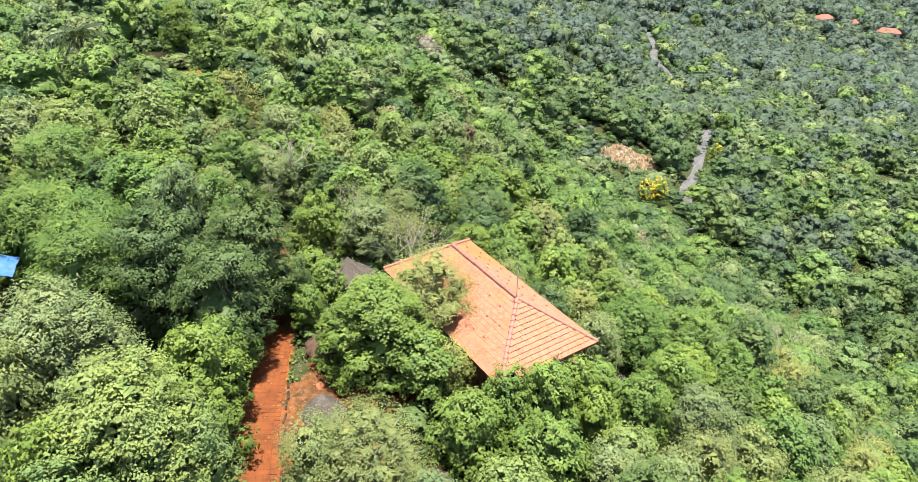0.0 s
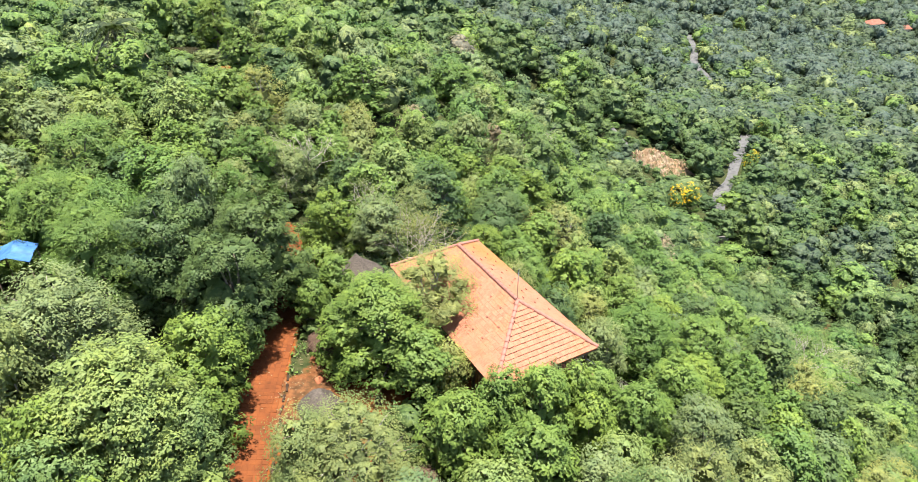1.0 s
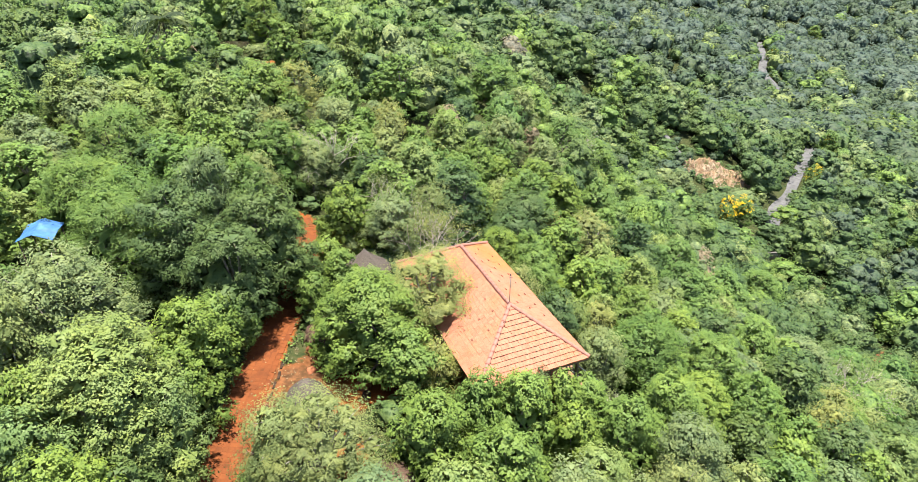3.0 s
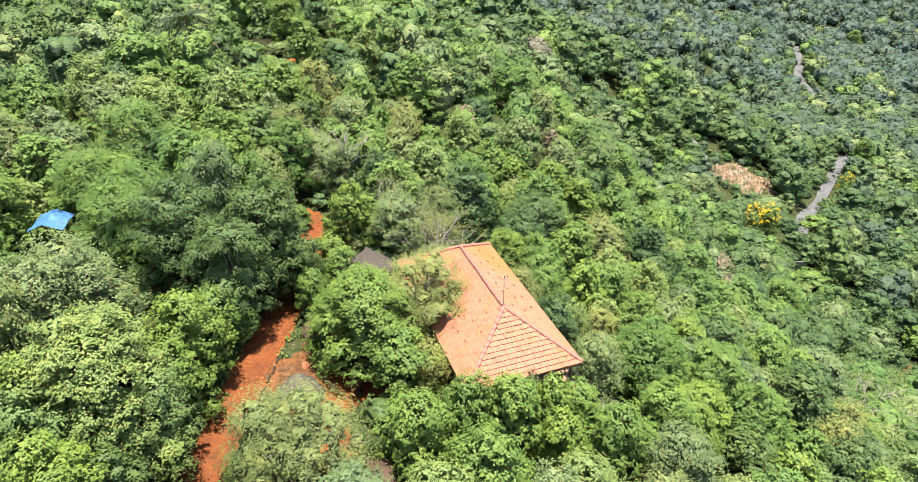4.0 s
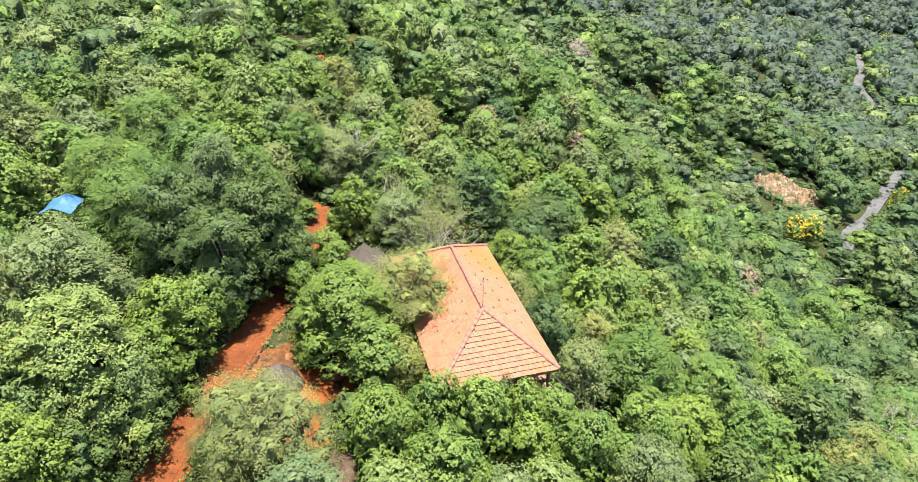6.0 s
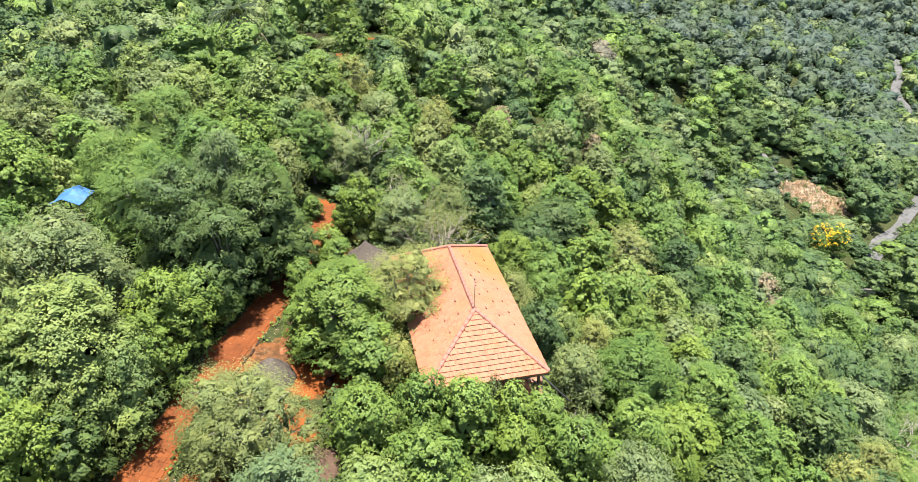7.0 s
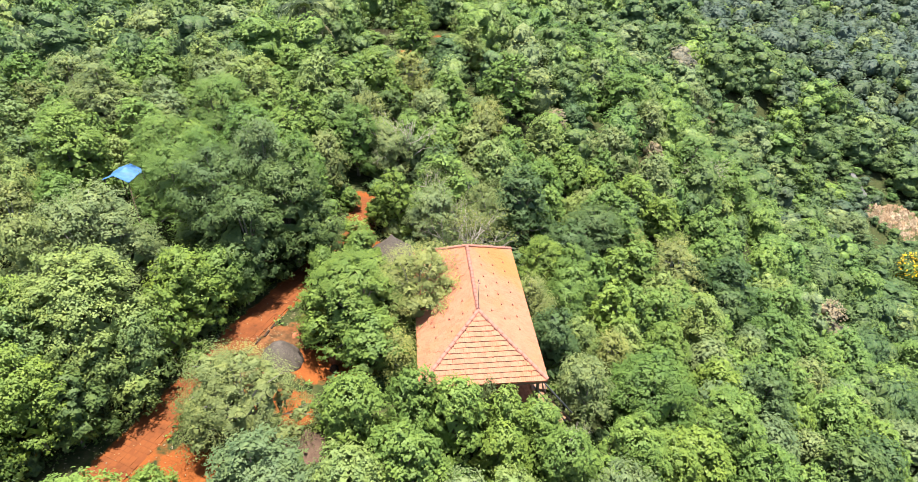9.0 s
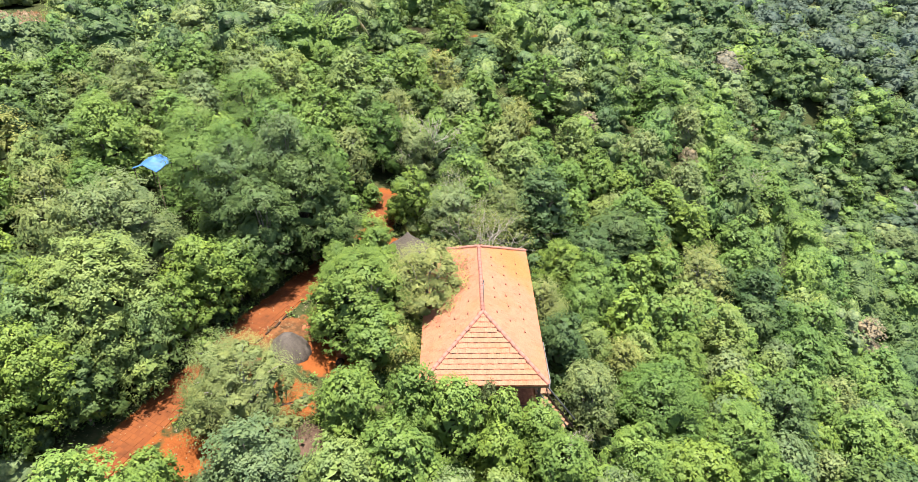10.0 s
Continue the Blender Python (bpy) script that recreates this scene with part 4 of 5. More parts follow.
back_fill += [q for q in scatter(rng, (133, 178, 0.22, -1.08), 4.8, (2.3, 4.8), [(x, y, r) for x, y, r, h in back_fill], 0.53, 9.0) if free(q[0], q[1], q[2])]
back_fill = grown(map(kept_low, back_fill), 0.80, 1.32, 3)
woods("woods_spur", [q for q in back_fill if q[0] < 0.30 * q[1] + 12], FAR, "dense green forest canopy on the spur of the hill", 1.7, SPUR_ODDS)
woods("woods_valley", [q for q in back_fill if q[0] >= 0.30 * q[1] + 12], FAR, "green forest canopy along the valley road", 1.5, VALLEY_ODDS)
far_fill = [q for q in scatter(rng, (243, 620, 0.52, 0.15), 6.6, (2.6, 5.2), [], 0.55, 12.0)
            if free(q[0], q[1], q[2]) and all(math.hypot(q[0] - a, q[1] - b) > c for a, b, c in ((247, 446, 10), (281, 426, 11), (263, 440, 8))) and clear_of_road(q)]
far_fill = grown(map(kept_low, far_fill), 0.80, 1.32, 4)
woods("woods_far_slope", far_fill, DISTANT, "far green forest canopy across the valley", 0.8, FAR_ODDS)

bush_fill = [(x, y, r, h * 0.42) for x, y, r, h in scatter(rng, (5, 70, 0.98, -0.2), 2.6, (1.0, 1.7), [], 0.75)
             if not in_house(x, y, r + 0.1) and gap_to(path_xy, x, y) > 0.9 + 0.6 * r and all(math.hypot(x - a, y - b) > c + 0.2 + 0.5 * r for a, b, c in BARE + LITTER)]
for k in range(0, len(ROAD_PTS) - 1):
    (rx, ry), (nx, ny) = ROAD_PTS[k], ROAD_PTS[k + 1]
    tx, ty = (nx - rx) / math.hypot(nx - rx, ny - ry), (ny - ry) / math.hypot(nx - rx, ny - ry)
    for side in (-1, 1):
        off, r = side * float(rng.uniform(3.4, 5.4)), float(rng.uniform(1.3, 2.2))
        bush_fill.append((rx - ty * off, ry + tx * off, r, r * 1.7))
for x, y in ((34.2, 176.6), (35.6, 174.8), (37.6, 172.2), (38.6, 179.6), (40.2, 177.4), (42.0, 175.6), (33.2, 179.0), (36.6, 181.8)):
    bush_fill.append((x, y, 1.7, 2.2))
for k in range(22):
    a = k * 0.2856
    bush_fill.append((50.2 + 10.2 * math.cos(a) + float(rng.normal()) * 0.8, 170.8 + 8.0 * math.sin(a) + float(rng.normal()) * 0.8, float(rng.uniform(1.2, 2.2)), float(rng.uniform(1.6, 3.0))))
for k in range(16):
    a = k * 0.3927
    bush_fill.append((-46 + float(rng.uniform(3.9, 5.2)) * math.cos(a), 96.5 + float(rng.uniform(3.2, 4.4)) * math.sin(a), float(rng.uniform(1.0, 1.8)), 1.3 if math.sin(a) < 0.2 else 2.4))
BUSH = [low_crown(g2, 5, 6, 3, 0.6, 1.8) for _ in range(4)]
behind = [(x, y, r, min(h, 8.5)) for x, y, r, h in aside]
for q in scatter(np.random.default_rng(77), (4, 75, 3.1416, 0.0), 4.6, (2.0, 3.6), [(x, y, r) for x, y, r in stand] + [(x, y, r) for x, y, r, h in mid_fill + aside], 0.56):
    if free(q[0], q[1], q[2]) and gap_to(path_xy, q[0], q[1]) > 1.0 + q[2] and abs(math.atan2(q[0] - 8, q[1] - 2) + 0.2) > 0.98:
        behind.append((q[0], q[1], q[2], min(q[3], 8.5)))
woods("woods_near", [q for q in behind if math.hypot(q[0] - 4, q[1]) < 34], MID, "green forest canopy on the near slope", 4.0, WOOD_ODDS)
woods("woods_beyond", [q for q in behind if math.hypot(q[0] - 4, q[1]) >= 34], DISTANT, "green forest canopy round the near slope", 4.0, WOOD_ODDS)
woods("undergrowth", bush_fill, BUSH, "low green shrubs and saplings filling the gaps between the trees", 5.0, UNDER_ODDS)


# ---- palm, bare trees, blossom ----
def bare_tree(x, y, r, h, seed, leafy=None, label="bare pale-barked tree with forked leafless branches"):
    g = np.random.default_rng(seed)
    tree = new("bare_tree")
    tree.matrix_world = pose(x, y, float(ground_z(x, y)) - 0.1)
    tagged(tree, label, "tree")
    bm = bmesh.new()
    tips = []

    def grow(p, d, length, girth, depth):
        q = p + d * length
        m = p.lerp(q, 0.5) + Vector(g.normal(size=3)) * length * 0.06
        tube(bm, [p, m, q], [girth, girth * 0.8, girth * 0.6], 5 if depth < 2 else 4)
        if depth >= 4:
            tips.append(q)
            return
        for _ in range(3 if depth < 3 else 2):
            e = (d + Vector(g.normal(size=3)) * 0.55 + Vector((0, 0, 0.12))).normalized()
            grow(q, e, length * float(g.uniform(0.6, 0.85)), girth * 0.6, depth + 1)

    for k in range(3):
        a = k * 2.1 + g.uniform(0, 1)
        grow(Vector((0, 0, 0)), Vector((math.cos(a) * 0.35 * r / h * 2, math.sin(a) * 0.35 * r / h * 2, 0.9)).normalized(), h * 0.36, 0.075 * h / 5, 0)
    part("trunk", bm, BARK_PALE, tree, "pale grey forked branches")
    if leafy:
        P = np.repeat(np.array([t[:] for t in tips]), 14, 0)
        P = P + g.normal(size=P.shape) * 0.22
        v, f = leaf_quads(g, P, unit(g.normal(size=P.shape) + np.array([0, 0, 0.8])), 0.17, 0.5)
        new("crown", mesh_from("crown", v, f, [leaf(leafy, False)])).parent = tree
    return tree


bare_tree(-3.6, 46.3, 2.6, 5.6, 3, "olive2", "thin tree with pale forked branches and few leaves")
bare_tree(-5.6, 46.0, 2.4, 5.5, 4, "pale", "thin tree with pale forked branches and sparse leaves")
bare_tree(9.6, 31.6, 1.6, 3.4, 6, None, "low dry bush of pale bare twigs")
bare_tree(-8.6, 49.5, 2.4, 6.5, 7, "pale", "thin tree with pale forked branches and sparse leaves")
bare_tree(-17.0, 56.0, 2.4, 7.5, 8)
bare_tree(47.0, 72.0, 4.0, 9.5, 12, "lime", "tree with bare white limbs showing under thin leaves")
bare_tree(8.0, 100.0, 3.5, 8.0, 13)


def palm(x, y, h, seed):
    g = np.random.default_rng(seed)
    tree = new("palm_tree")
    tree.matrix_world = pose(x, y, float(ground_z(x, y)) - 0.1)
    tagged(tree, "tall dark palm with drooping fronds and a dry skirt", "palm tree")
    bm = bmesh.new()
    tube(bm, [(0, 0, 0), (0.2, 0.1, h * 0.45), (0.1, 0.0, h * 0.85)], [0.30, 0.24, 0.20], 8)
    part("trunk", bm, BARK, tree)
    for k in range(26):
        dry = k >= 21
        a, rise = k * 2.39996, (g.uniform(-0.9, -0.5) if dry else g.uniform(-0.25, 1.1))
        length = h * g.uniform(0.22, 0.32)
        bm = bmesh.new()
        pts = []
        for i in range(9):
            t = i / 8
            out = length * t * math.cos(rise * (1 - t))
            pts.append(Vector((math.cos(a) * out, math.sin(a) * out, h * 0.85 + length * (math.sin(rise) * t - 0.55 * t * t))))
        tube(bm, pts, [0.035 * (1 - 0.8 * i / 8) for i in range(9)], 4)
        side = Vector((-math.sin(a), math.cos(a), 0))
        for i in range(2, 9):
            for sgn in (-1, 1):
                for _ in range(2):
                    p = pts[i - 1].lerp(pts[i], g.uniform(0, 1))
                    tip = p + side * sgn * length * 0.30 * (1.1 - 0.5 * i / 8) + (pts[i] - pts[i - 1]) * 1.0 + Vector((0, 0, -0.18 * length * g.uniform(0.5, 1.2)))
                    w = Vector((0, 0, 0.05)) + (pts[i] - pts[i - 1]).normalized() * 0.08
                    bm.faces.new([bm.verts.new(q) for q in (p - w, p.lerp(tip, 0.5) - w * 0.8, tip, p.lerp(tip, 0.5) + w * 0.8, p + w)])
        part("frond", bm, leaf("rust", False) if dry else leaf("palm", False), tree, "dry brown frond" if dry else "")


palm(-42.2, 72.8, 10.5, 2)


def flower_tree(x, y, r, h, seed):
    tree = plant("mid", x, y, r, h, seed % 3, 0.5, seed * 50.0, "flowering trees")
    tagged(tree, WORDS["flower"], "tree")
    g = np.random.default_rng(seed)
    lobes = lobes_of(g, REF_R * 0.92, REF_H * 1.04, 9, 0.85)
    P, N, S = foliage(g, lobes, 7, 5, 0.25, 0.85, 0.4, 0.1)
    v, f = leaf_quads(g, P, N, 0.34, 0.8)
    tagged(new("blossom", mesh_from("blossom", v, f, [leaf("flower")], soft=np.repeat(S, 4, 0))), "bright yellow blossom").parent = tree


for i, (x, y, r, h) in enumerate(FLOWERING):
    flower_tree(x, y, r, h, 3 + i)


# ---- roof covering ----
def tile_mesh(lip_z):
    w, length = 0.236, 0.37
    xs = [-0.5, -0.36, -0.22, 0.0, 0.22, 0.36, 0.5]
    zs = [0.007, 0.003, 0.0, 0.005, 0.0, 0.003, 0.007]
    front = [(x * w, 0.0, lip_z + z) for x, z in zip(xs, zs)]
    back = [(x * w, length, 0.016 + z) for x, z in zip(xs, zs)]
    lip = [(x * w, 0.05, 0.008) for x in xs]
    v = front + back + lip
    f = [(i, i + 1, i + 8, i + 7) for i in range(6)] + [(14 + i, 15 + i, i + 1, i) for i in range(6)]
    return np.array(v), np.array(f)


def face_frames():
    """The four slopes in the house's own axes: name, middle of the eave, along, up the slope, half eave, half top, slope length."""
    L, W, R, d = RIDGE_HALF + HIP_RUN, HALF_W, RIDGE_HALF, RIDGE_Z - EAVE_Z
    return [("south", Vector((-L, 0, EAVE_Z)), Vector((0, -1, 0)), Vector((HIP_RUN, 0, d)), W, 0.0),
            ("north", Vector((L, 0, EAVE_Z)), Vector((0, 1, 0)), Vector((-HIP_RUN, 0, d)), W, 0.0),
            ("west", Vector((0, W, EAVE_Z)), Vector((-1, 0, 0)), Vector((0, -W, d)), L, R),
            ("east", Vector((0, -W, EAVE_Z)), Vector((1, 0, 0)), Vector((0, W, d)), L, R)]


def lay_tiles():
    g = np.random.default_rng(3)
    for side, mid, along, rise, he, ht in face_frames():
        v, f = tile_mesh(0.080 if side == "south" else 0.040 if side == "west" else 0.028)
        S = rise.length
        up = rise.normalized()
        nrm = along.cross(up).normalized()
        spots = []
        n = 14
        step = S / n
        for j in range(n):
            d = j * step - 0.05
            lim = he + (ht - he) * min(1.0, (d + 0.2) / S)
            k = int(lim / 0.236) + 1
            off = 0.118 if j % 2 else 0.0
            for i in range(-k, k + 1):
                x = i * 0.236 + off
                if abs(x) < lim - 0.02:
                    jog = Vector(g.normal(size=3)) * 0.005
                    lift = nrm * (0.012 if g.uniform() < 0.03 else 0.0)
                    m = Matrix((along, up, nrm)).transposed().to_4x4()
                    m.translation = mid + along * x + up * d + jog + lift
                    spots.append(m @ Matrix.Rotation(float(g.normal()) * 0.012, 4, "Z"))
        if side == "south":
            one = mesh_from("tile", v, f, [TILE])
            for m in spots:
                ob = new("tile", one)
                ob.parent = roof
                ob.matrix_local = m
        else:
            V = np.concatenate([v @ np.array(m.to_3x3()).T + np.array(m.translation) for m in spots])
            F = np.concatenate([f + i * len(v) for i in range(len(spots))])
            ob = new("tiles", mesh_from("tiles", V, F, [TILE]))
            ob.parent = roof
            tagged(ob, kind="stuff")


def cap_mesh():
    """One half-round ridge tile, wider at its near end."""
    v, f = [], []
    n = 6
    for y, r, z in ((0.0, 0.125, 0.008), (0.05, 0.125, 0.008), (0.06, 0.115, 0.0), (0.46, 0.108, -0.006)):
        for k in range(n + 1):
            a = math.pi * k / n
            v.append((r * 1.1 * math.cos(a), y, r * 0.85 * math.sin(a) + z - 0.03))
    for i in range(3):
        for k in range(n):
            f.append((i * (n + 1) + k, (i + 1) * (n + 1) + k, (i + 1) * (n + 1) + k + 1, i * (n + 1) + k + 1))
    me = mesh_from("ridge_tile", np.array(v), np.array(f), [RIDGE])
    me.polygons.foreach_set("use_smooth", np.ones(len(f), bool))
    return me


def lay_caps():
    me = cap_mesh()
    L, W, R = RIDGE_HALF + HIP_RUN, HALF_W, RIDGE_HALF
    a, b = Vector((-R, 0, RIDGE_Z)), Vector((R, 0, RIDGE_Z))
    lines = [(a, b)] + [(Vector((sx * L, sy * W, EAVE_Z)), a if sx < 0 else b) for sx in (-1, 1) for sy in (-1, 1)]
    g = np.random.default_rng(9)
    for p, q in lines:
        d = q - p
        n = int(d.length / 0.40)
        turn = Matrix((d.cross(Vector((0, 0, 1))).normalized(), d.normalized(), d.cross(Vector((0, 0, 1))).cross(d).normalized() * 1.0)).transposed().to_4x4()
        for i in range(n):
            m = turn.copy()
            m.translation = p + d * (i / n) + Vector((0, 0, 0.07))
            ob = new("ridge_tile", me)
            ob.parent = roof
            ob.matrix_local = m @ Matrix.Rotation(float(g.normal()) * 0.03, 4, "Z")


def roof_clips():
    """Small dark vent tiles in rows on the long slopes."""
    g = np.random.default_rng(4)
    for side, mid, along, rise, he, ht in face_frames()[2:]:
        up = rise.normalized()
        nrm = along.cross(up).normalized()
        for row in (0.30, 0.55, 0.78):
            for k in range(-3, 4):
                bm = bmesh.new()
                box(bm, (0.14, 0.09, 0.05), (0, 0, 0))
                ob = part("vent_tile", bm, OLD_TILE, roof, "small dull red raised vent tile")
                m = Matrix((along, up, nrm)).transposed().to_4x4()
                m.translation = mid + along * (k * 1.25 + float(g.uniform(-0.2, 0.2)) + row) + rise * (row + float(g.uniform(-0.02, 0.02))) + nrm * 0.08
                ob.matrix_local = m


# rod on the south end of the ridge
rod = new("roof_rod")
rod.matrix_world = pose(*(HOUSE_M @ Vector((-RIDGE_HALF + 0.05, 0, RIDGE_Z + 0.02))))
tagged(rod, "thin grey metal rod standing on the roof ridge", "lightning rod")
bm = bmesh.new()
tube(bm, [(0, 0, 0), (0, 0, 1.2), (0.01, 0, 2.15)], [0.03, 0.026, 0.02], 8)
part("pole", bm, STEEL, rod)
bm = bmesh.new()
tube(bm, [(-0.12, 0, 1.95), (0.12, 0, 1.95)], [0.018, 0.018])
tube(bm, [(0.0, 0, 2.1), (0.0, 0.0, 2.22)], [0.05, 0.03], 8)
part("tip", bm, IRON, rod)

# stair from the verandah
stair = new("staircase")
stair.matrix_world = HOUSE_M @ pose(-5.35, -3.75, FLOOR_Z, 0, 0, -132)
tagged(stair, "short timber stair with two dark handrails at the verandah corner", "staircase")
for y in (-0.42, 0.42):
    bm = bmesh.new()
    box(bm, (2.6, 0.06, 0.22), (1.15, y, -0.75), Matrix.Rotation(radians(33), 4, "Y"))
    part("stringer", bm, TIMBER, stair)
    bm = bmesh.new()
    tube(bm, [(-0.1, y, 0.80), (2.3, y, -0.70)], [0.05, 0.05], 8)
    for k in range(4):
        tube(bm, [(0.05 + k * 0.7, y, 0.70 - k * 0.44), (0.05 + k * 0.7, y, -0.15 - k * 0.44)], [0.025, 0.025])
    part("handrail", bm, IRON, stair, "dark iron handrail")
for k in range(7):
    bm = bmesh.new()
    box(bm, (0.28, 0.84, 0.05), (0.15 + k * 0.28, 0, -0.18 - k * 0.18))
    part("tread", bm, BOARD, stair)


# ---- thatched shelters ----
def thatched_hut(x, y, peak, r, drop, mat, label, seed, curve=0.82):
    g = np.random.default_rng(seed)
    z0 = float(ground_z(x, y))
    hut = new("thatched_hut")
    hut.matrix_world = pose(x, y, z0, 0, 0, float(g.uniform(0, 90)))
    tagged(hut, label, "hut", "thatched huts")
    top = peak - z0
    bm = bmesh.new()
    sides, rings = 36, 7
    rows = []
    for i in range(rings + 1):
        t = i / rings
        rows.append([bm.verts.new((r * t * (1 + 0.04 * g.normal()) * math.cos(6.2832 * k / sides), r * t * (1 + 0.04 * g.normal()) * math.sin(6.2832 * k / sides), top - drop * t ** curve + 0.03 * g.normal() * t)) for k in range(sides)])
    rows.append([bm.verts.new((v.co.x * 0.93, v.co.y * 0.93, v.co.z - 0.14)) for v in rows[-1]])
    rows.append([bm.verts.new((0.1 * math.cos(6.2832 * k / sides), 0.1 * math.sin(6.2832 * k / sides), top - 0.25)) for k in range(sides)])
    for a, b in zip(rows, rows[1:]):
        for k in range(sides):
            bm.faces.new((a[k], b[k], b[(k + 1) % sides], a[(k + 1) % sides])).smooth = True
    for k in range(520):
        a, t0 = g.uniform(0, 6.2832), math.sqrt(g.uniform(0.0, 0.8))
        t1 = min(1.05, t0 + g.uniform(0.15, 0.3))
        w = 0.009 / max(0.3, t0)
        ring = []
        for t, s in ((t0, -1), (t1, -0.6), (t1, 0.6), (t0, 1)):
            ring.append(bm.verts.new((r * t * math.cos(a + s * w), r * t * math.sin(a + s * w), top - drop * t ** curve + 0.012 + (0.014 if t == t1 else 0.0))))
        bm.faces.new(ring)
    part("thatch", bm, mat, hut)
    for k in range(5):
        a = k * 1.2566
        bm = bmesh.new()
        px, py = 0.72 * r * math.cos(a), 0.72 * r * math.sin(a)
        tube(bm, [(px, py, -0.3), (px, py, top - drop * 0.78)], [0.07, 0.06], 7)
        part("post", bm, TIMBER, hut)


thatched_hut(-8.45, 41.1, 3.95, 2.0, 1.9, THATCH, "small round hut with a conical grey thatched roof", 1)
thatched_hut(-8.1, 32.7, 4.1, 1.9, 1.5, THATCH_BROWN, "small round hut with a brown thatched roof under a tree", 2)
thatched_hut(-7.9, 26.9, 3.4, 1.5, 1.6, THATCH, "small round hut with a rounded grey thatched roof by the clearing", 3, 1.7)
thatched_hut(-1.5, 21.8, 3.3, 1.3, 1.0, THATCH_BROWN, "small round hut with a worn brown thatched roof", 4)

# ---- blue sheet shelter ----
shelter = new("tarpaulin_shelter")
shelter.matrix_world = pose(-28.7, 33.2, float(ground_z(-28.7, 33.2)), 0, 0, 20)
tagged(shelter, "open shelter roofed with a bright blue plastic sheet", "shelter")
bm = bmesh.new()
gs = np.random.default_rng(8)
grid = []
for layer in (0.0, -0.03):
    grid.append([[bm.verts.new((x, y, 4.4 - 0.42 * abs(x) + 0.05 * math.sin(3 * y + x) + layer + (0.02 * gs.normal() if layer == 0 else 0))) for x in np.linspace(-1.15, 1.15, 9)] for y in np.linspace(-1.2, 1.2, 7)])
for a in range(6):
    for b in range(8):
        bm.faces.new((grid[0][a][b], grid[0][a][b + 1], grid[0][a + 1][b + 1], grid[0][a + 1][b]))
        bm.faces.new((grid[1][a][b], grid[1][a + 1][b], grid[1][a + 1][b + 1], grid[1][a][b + 1]))
part("sheet", bm, TARP, shelter)
for x in (-1.0, 1.0):
    for y in (-1.0, 1.0):
        bm = bmesh.new()
        tube(bm, [(x, y, -0.3), (x, y, 3.96)], [0.06, 0.05], 7)
        part("post", bm, TIMBER, shelter)

# ---- pond, rocks, far houses ----
bm = bmesh.new()
ring = [bm.verts.new((-46 + 3.2 * math.cos(a) * (1 + 0.15 * math.sin(3 * a)), 96.5 + 2.6 * math.sin(a) * (1 + 0.1 * math.cos(2 * a)), float(ground_z(-46, 96.5)) + 0.35)) for a in np.linspace(0, 6.2832, 33)[:-1]]
bm.faces.new(ring)
low = bmesh.ops.extrude_face_region(bm, geom=bm.faces[:])
bmesh.ops.translate(bm, verts=[v for v in low["geom"] if isinstance(v, bmesh.types.BMVert)], vec=(0, 0, -0.8))
bmesh.ops.recalc_face_normals(bm, faces=bm.faces)
tagged(part("water", bm, WATER), "small brown muddy pond on the hill", "water", kind="structure")


def rock(x, y, r, seed, mat=BOULDER, label="rough dark laterite rock on the red earth"):
    g = np.random.default_rng(seed)
    bm = bmesh.new()
    bmesh.ops.create_icosphere(bm, subdivisions=3, radius=1.0)
    for v in bm.verts:
        k = 1 + 0.3 * noise.noise(v.co * 1.3 + Vector((seed, 0, 0))) + 0.12 * noise.noise(v.co * 3.7 + Vector((0, seed, 0)))
        v.co = Vector((v.co.x * r * k, v.co.y * r * k * 0.8, v.co.z * r * k * 0.65))
    for f in bm.faces:
        f.smooth = True
    ob = part("rock", bm, mat)
    ob.matrix_world = pose(x, y, float(ground_z(x, y)) + 0.25 * r, 0, 0, float(g.uniform(0, 360)))
    tagged(ob, label, "rock", "rocks by the clearing")


for i, (x, y, r) in enumerate([(-7.6, 29.9, 0.45), (-8.5, 29.2, 0.32), (-6.7, 29.7, 0.38), (-5.0, 28.9, 0.5), (-4.6, 28.2, 0.35), (-9.3, 31.2, 0.3), (-9.8, 31.9, 0.25), (-3.0, 30.0, 0.3)]):
    rock(x, y, r, i + 1, LATERITE if i % 2 else KERB)


culvert = new("culvert")
culvert.matrix_world = pose(57.8, 138.8, float(ground_z(57.8, 138.8)), 0, 0, 12)
tagged(culvert, "low pale concrete culvert wall beside the valley road", "culvert")
bm = bmesh.new()
box(bm, (3.2, 0.35, 2.2), (0, 0, 0.7))
part("wall", bm, BOULDER, culvert, "stained grey stone face")
bm = bmesh.new()
box(bm, (3.4, 0.5, 0.16), (0, 0, 1.86))
part("coping", bm, STONE_GREY, culvert, "pale concrete coping")


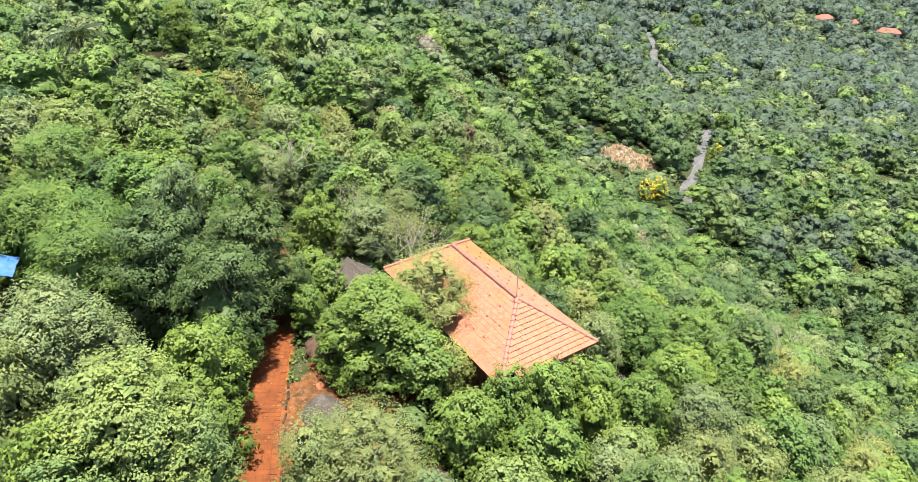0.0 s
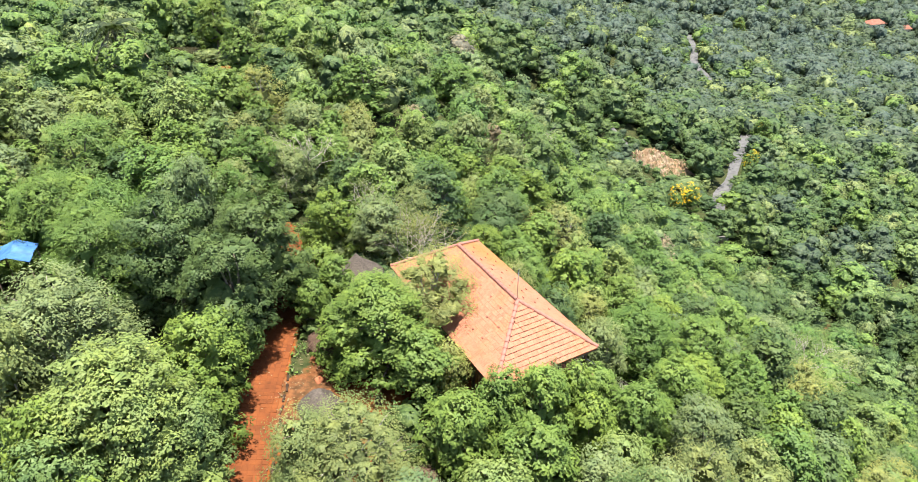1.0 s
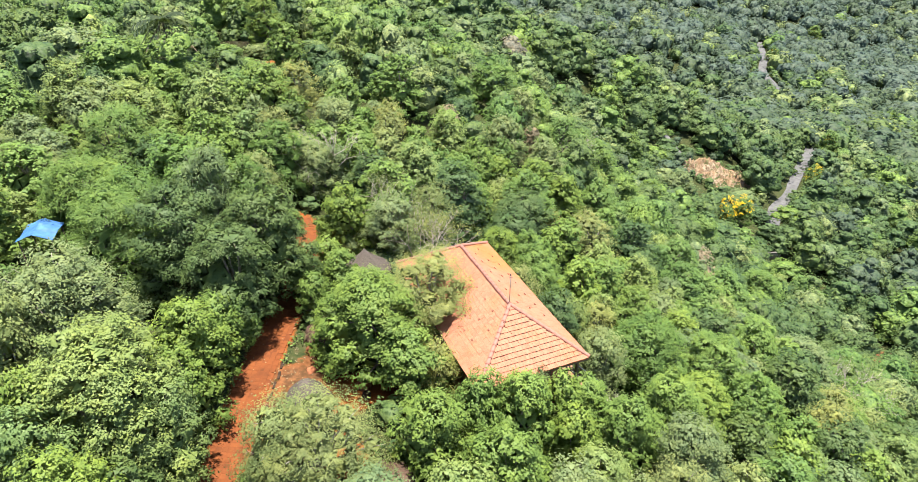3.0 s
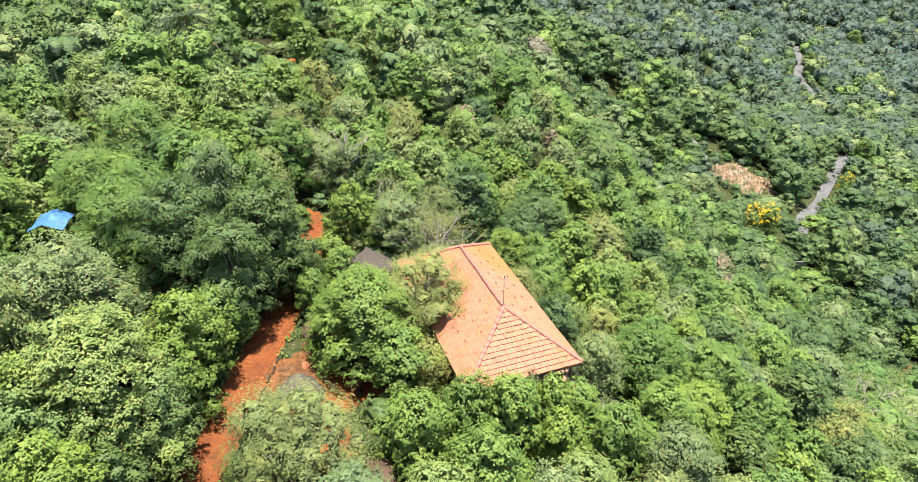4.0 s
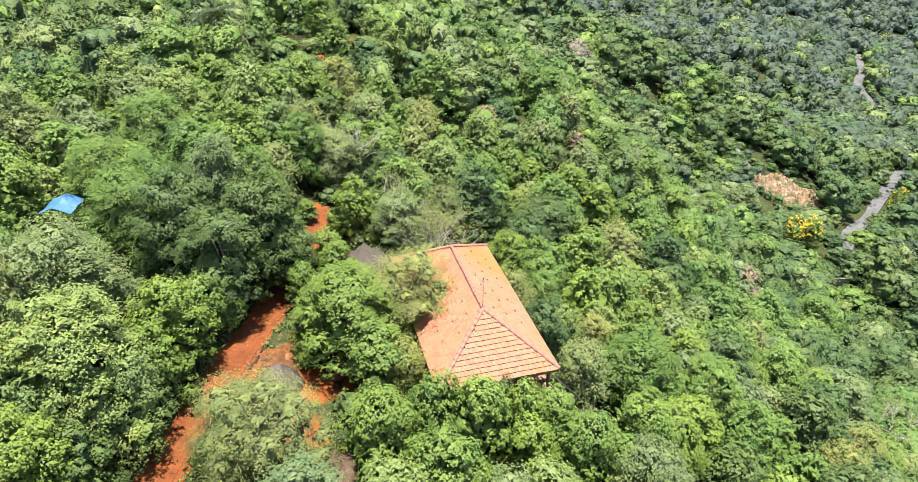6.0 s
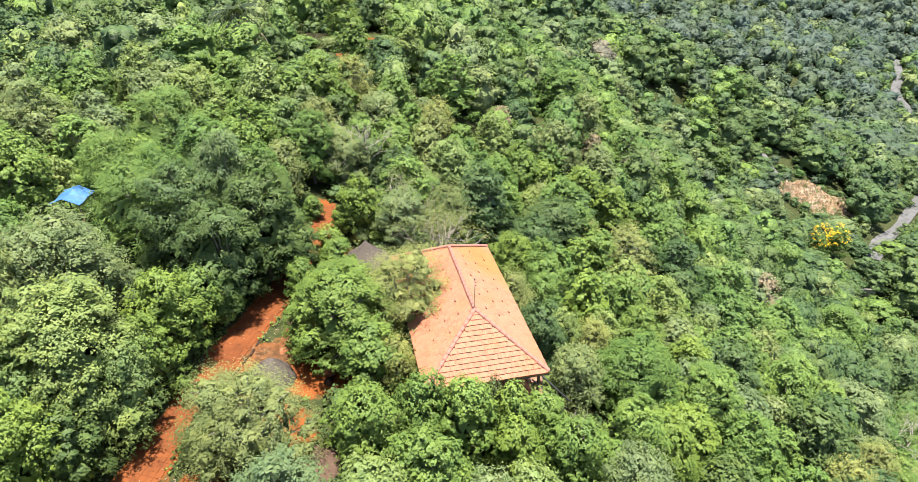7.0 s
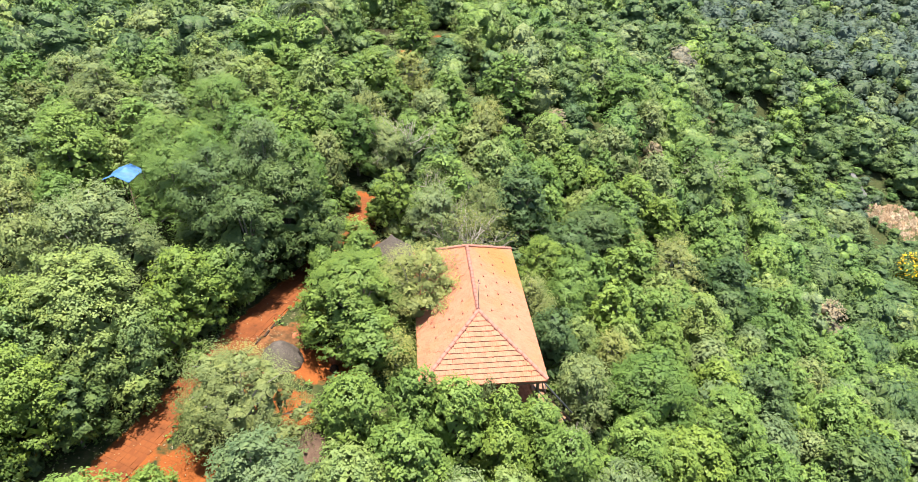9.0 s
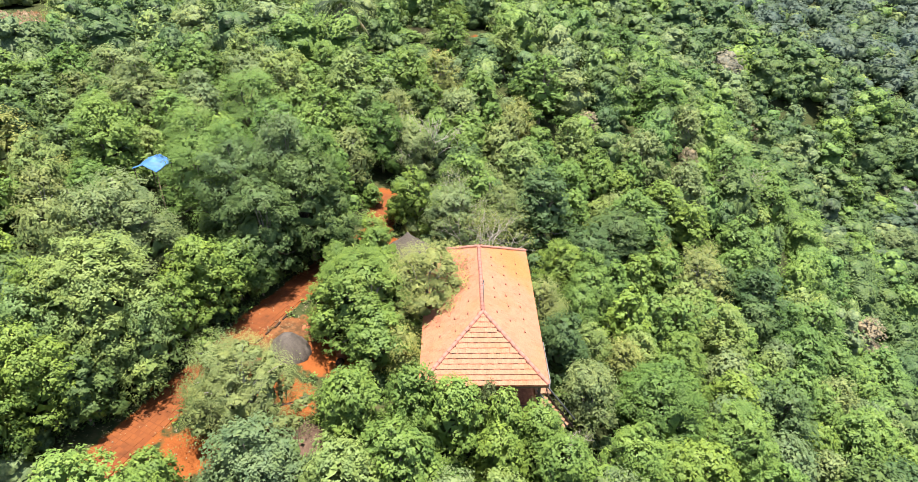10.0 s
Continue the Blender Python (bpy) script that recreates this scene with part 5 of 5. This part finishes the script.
def far_house(x, y, turn, w, d):
    z = float(ground_z(x, y))
    h = new("house")
    h.matrix_world = pose(x, y, z - 1.5, 0, 0, turn)
    tagged(h, "distant house with a hipped orange tiled roof in the valley", "house", "valley houses")
    bm = bmesh.new()
    box(bm, (w - 1.2, d - 1.2, 4.4), (0, 0, 1.8))
    part("wall", bm, WHITEWASH, h)
    bm = bmesh.new()
    v = [bm.verts.new(c) for c in ((-w / 2, -d / 2, 4), (w / 2, -d / 2, 4), (w / 2, d / 2, 4), (-w / 2, d / 2, 4), (-w / 4, 0, 6.4), (w / 4, 0, 6.4))]
    for f in ((0, 1, 5, 4), (1, 2, 5), (2, 3, 4, 5), (3, 0, 4), (3, 2, 1, 0)):
        bm.faces.new([v[i] for i in f])
    part("roof", bm, OLD_TILE, h)
    for k in (-1, 0, 1):
        bm = bmesh.new()
        box(bm, (1.0, 0.1, 1.3), (k * w * 0.27, -d / 2 + 0.58, 2.4))
        part("window", bm, IRON, h)


far_house(247.0, 452.0, 20, 13, 9)
far_house(281.0, 432.0, -25, 15, 9)
far_house(263.0, 446.0, 5, 9, 7)


# ---- the paved path ----
def pave():
    path = strip("path", PATH_PTS, 0.98, 0.02, GROUND_EARTH, "footpath of worn red laterite slabs through the trees")
    bm = bmesh.new()
    box(bm, (0.330, 0.330, 0.10), (0, 0, 0))
    one = bpy.data.meshes.new("paver")
    bm.to_mesh(one)
    bm.free()
    one.materials.append(PAVER)
    pv = np.array([v.co[:] for v in one.vertices])
    pt = []
    for f in one.polygons:
        k = list(f.vertices)
        pt += [(k[0], k[a], k[a + 1]) for a in range(1, len(k) - 1)]
    pt, V, F = np.array(pt), [], []
    bm = bmesh.new()
    box(bm, (0.13, 0.62, 0.14), (0, 0, 0))
    kerb = bpy.data.meshes.new("kerb_stone")
    bm.to_mesh(kerb)
    bm.free()
    kerb.materials.append(KERB)
    g = np.random.default_rng(6)
    line = smooth_line(PATH_LINE, 0.335)
    count = 0
    for i in range(1, len(line) - 1):
        x, y = line[i]
        if not 10.5 < y < 50:
            continue
        d = line[i + 1] - line[i - 1]
        a = math.atan2(d[1], d[0])
        nx, ny = -math.sin(a), math.cos(a)
        for k in range(-3, 3):
            if k in (-3, 2) and g.uniform() < 0.3 or g.uniform() < 0.03:
                continue
            o = (k + 0.5) * 0.335 + float(g.normal()) * 0.008
            px, py = x + nx * o, y + ny * o
            gx = float(ground_z(px + 0.3, py) - ground_z(px - 0.3, py)) / 0.6
            gy = float(ground_z(px, py + 0.3) - ground_z(px, py - 0.3)) / 0.6
            lie = Vector((0, 0, 1)).rotation_difference(Vector((-gx, -gy, 1))).to_matrix().to_4x4()
            m = Matrix.Translation((px, py, float(ground_z(px, py)) + 0.006 + float(g.normal()) * 0.006)) @ lie @ pose(0, 0, 0, float(g.normal()) * 0.8, float(g.normal()) * 0.8, math.degrees(a) + float(g.normal()) * 2.0) @ Matrix.Diagonal((float(g.uniform(0.92, 1.02)), float(g.uniform(0.92, 1.02)), 1, 1))
            if 12.5 < y < 29 and count < 300:
                ob = new("paver", one)
                ob.parent = path
                ob.matrix_local = m
                count += 1
            else:
                F.append(pt + len(V) * len(pv))
                V.append(pv @ np.array(m.to_3x3()).T + np.array(m.translation))
        if i % 3 == 0 and 21.5 < y < 29.5:
            px, py = x - nx * (1.28 + float(g.normal()) * 0.06), y - ny * 1.28
            ob = new("kerb_stone", kerb)
            ob.parent = path
            ob.matrix_local = pose(px, py, float(ground_z(px, py)) + 0.04, 0, 0, math.degrees(a) - 90 + float(g.normal()) * 8) @ Matrix.Diagonal((float(g.uniform(0.8, 1.3)), float(g.uniform(0.9, 1.4)), 0.8, 1))
    far = new("pavers", mesh_from("pavers", np.concatenate(V), np.concatenate(F), [PAVER]))
    far.parent = path
    tagged(far, kind="stuff")


def ground_cover():
    """Low herbs and seedlings in clumps beside the path, and dry leaves on the earth."""
    g = np.random.default_rng(41)
    P, N = [], []
    for _ in range(2600):
        x, y = g.uniform(-19, 1), g.uniform(9, 50)
        gap = float(gap_to(PATH_PTS, x, y))
        if gap < 1.25 or gap > 8 or in_house(x, y, 0.3) or any(math.hypot(x - a, y - b) < r * 0.95 for a, b, r in BARE + LITTER) or noise.noise(Vector((x * 0.5, y * 0.5, 5))) < -0.05:
            continue
        n = int(g.integers(8, 20))
        high = g.uniform(0.12, 0.45)
        q = np.array([x, y, float(ground_z(x, y)) + 0.12]) + g.normal(size=(n, 3)) * np.array([0.2, 0.2, 0.0]) + np.stack([np.zeros(n), np.zeros(n), g.uniform(0, high, n)], 1)
        P.append(q)
        N.append(unit(g.normal(size=(n, 3)) * 0.5 + np.array([0, 0, 1.0])))
    P, N = np.concatenate(P), np.concatenate(N)
    v, f = leaf_tris(g, P, N, 0.17)
    tagged(new("herbs", mesh_from("herbs", v, f, [leaf("mid", False), leaf("dark", False)], np.arange(len(f)) // 12 % 2)), "low green herbs and seedlings beside the red path", "plants", kind="stuff")
    P = []
    for _ in range(5200):
        x, y = g.uniform(-15, -2), g.uniform(10, 48)
        gap = float(gap_to(PATH_PTS, x, y))
        if not in_house(x, y, 0.3) and gap < 3.5 and g.uniform() < (0.12 if gap < 1.0 else 0.8):
            P.append((x, y, float(ground_z(x, y)) + 0.10))
    P = np.array(P)
    v, f = leaf_quads(g, P, unit(g.normal(size=P.shape) * 0.25 + np.array([0, 0, 1.0])), 0.13, 0.5)
    tagged(new("leaf_litter", mesh_from("leaf_litter", v, f, [leaf("rust", False)])), "dry brown fallen leaves on the red earth", "leaves", kind="stuff")


lay_caps()
roof_clips()
lay_tiles()
pave()
ground_cover()
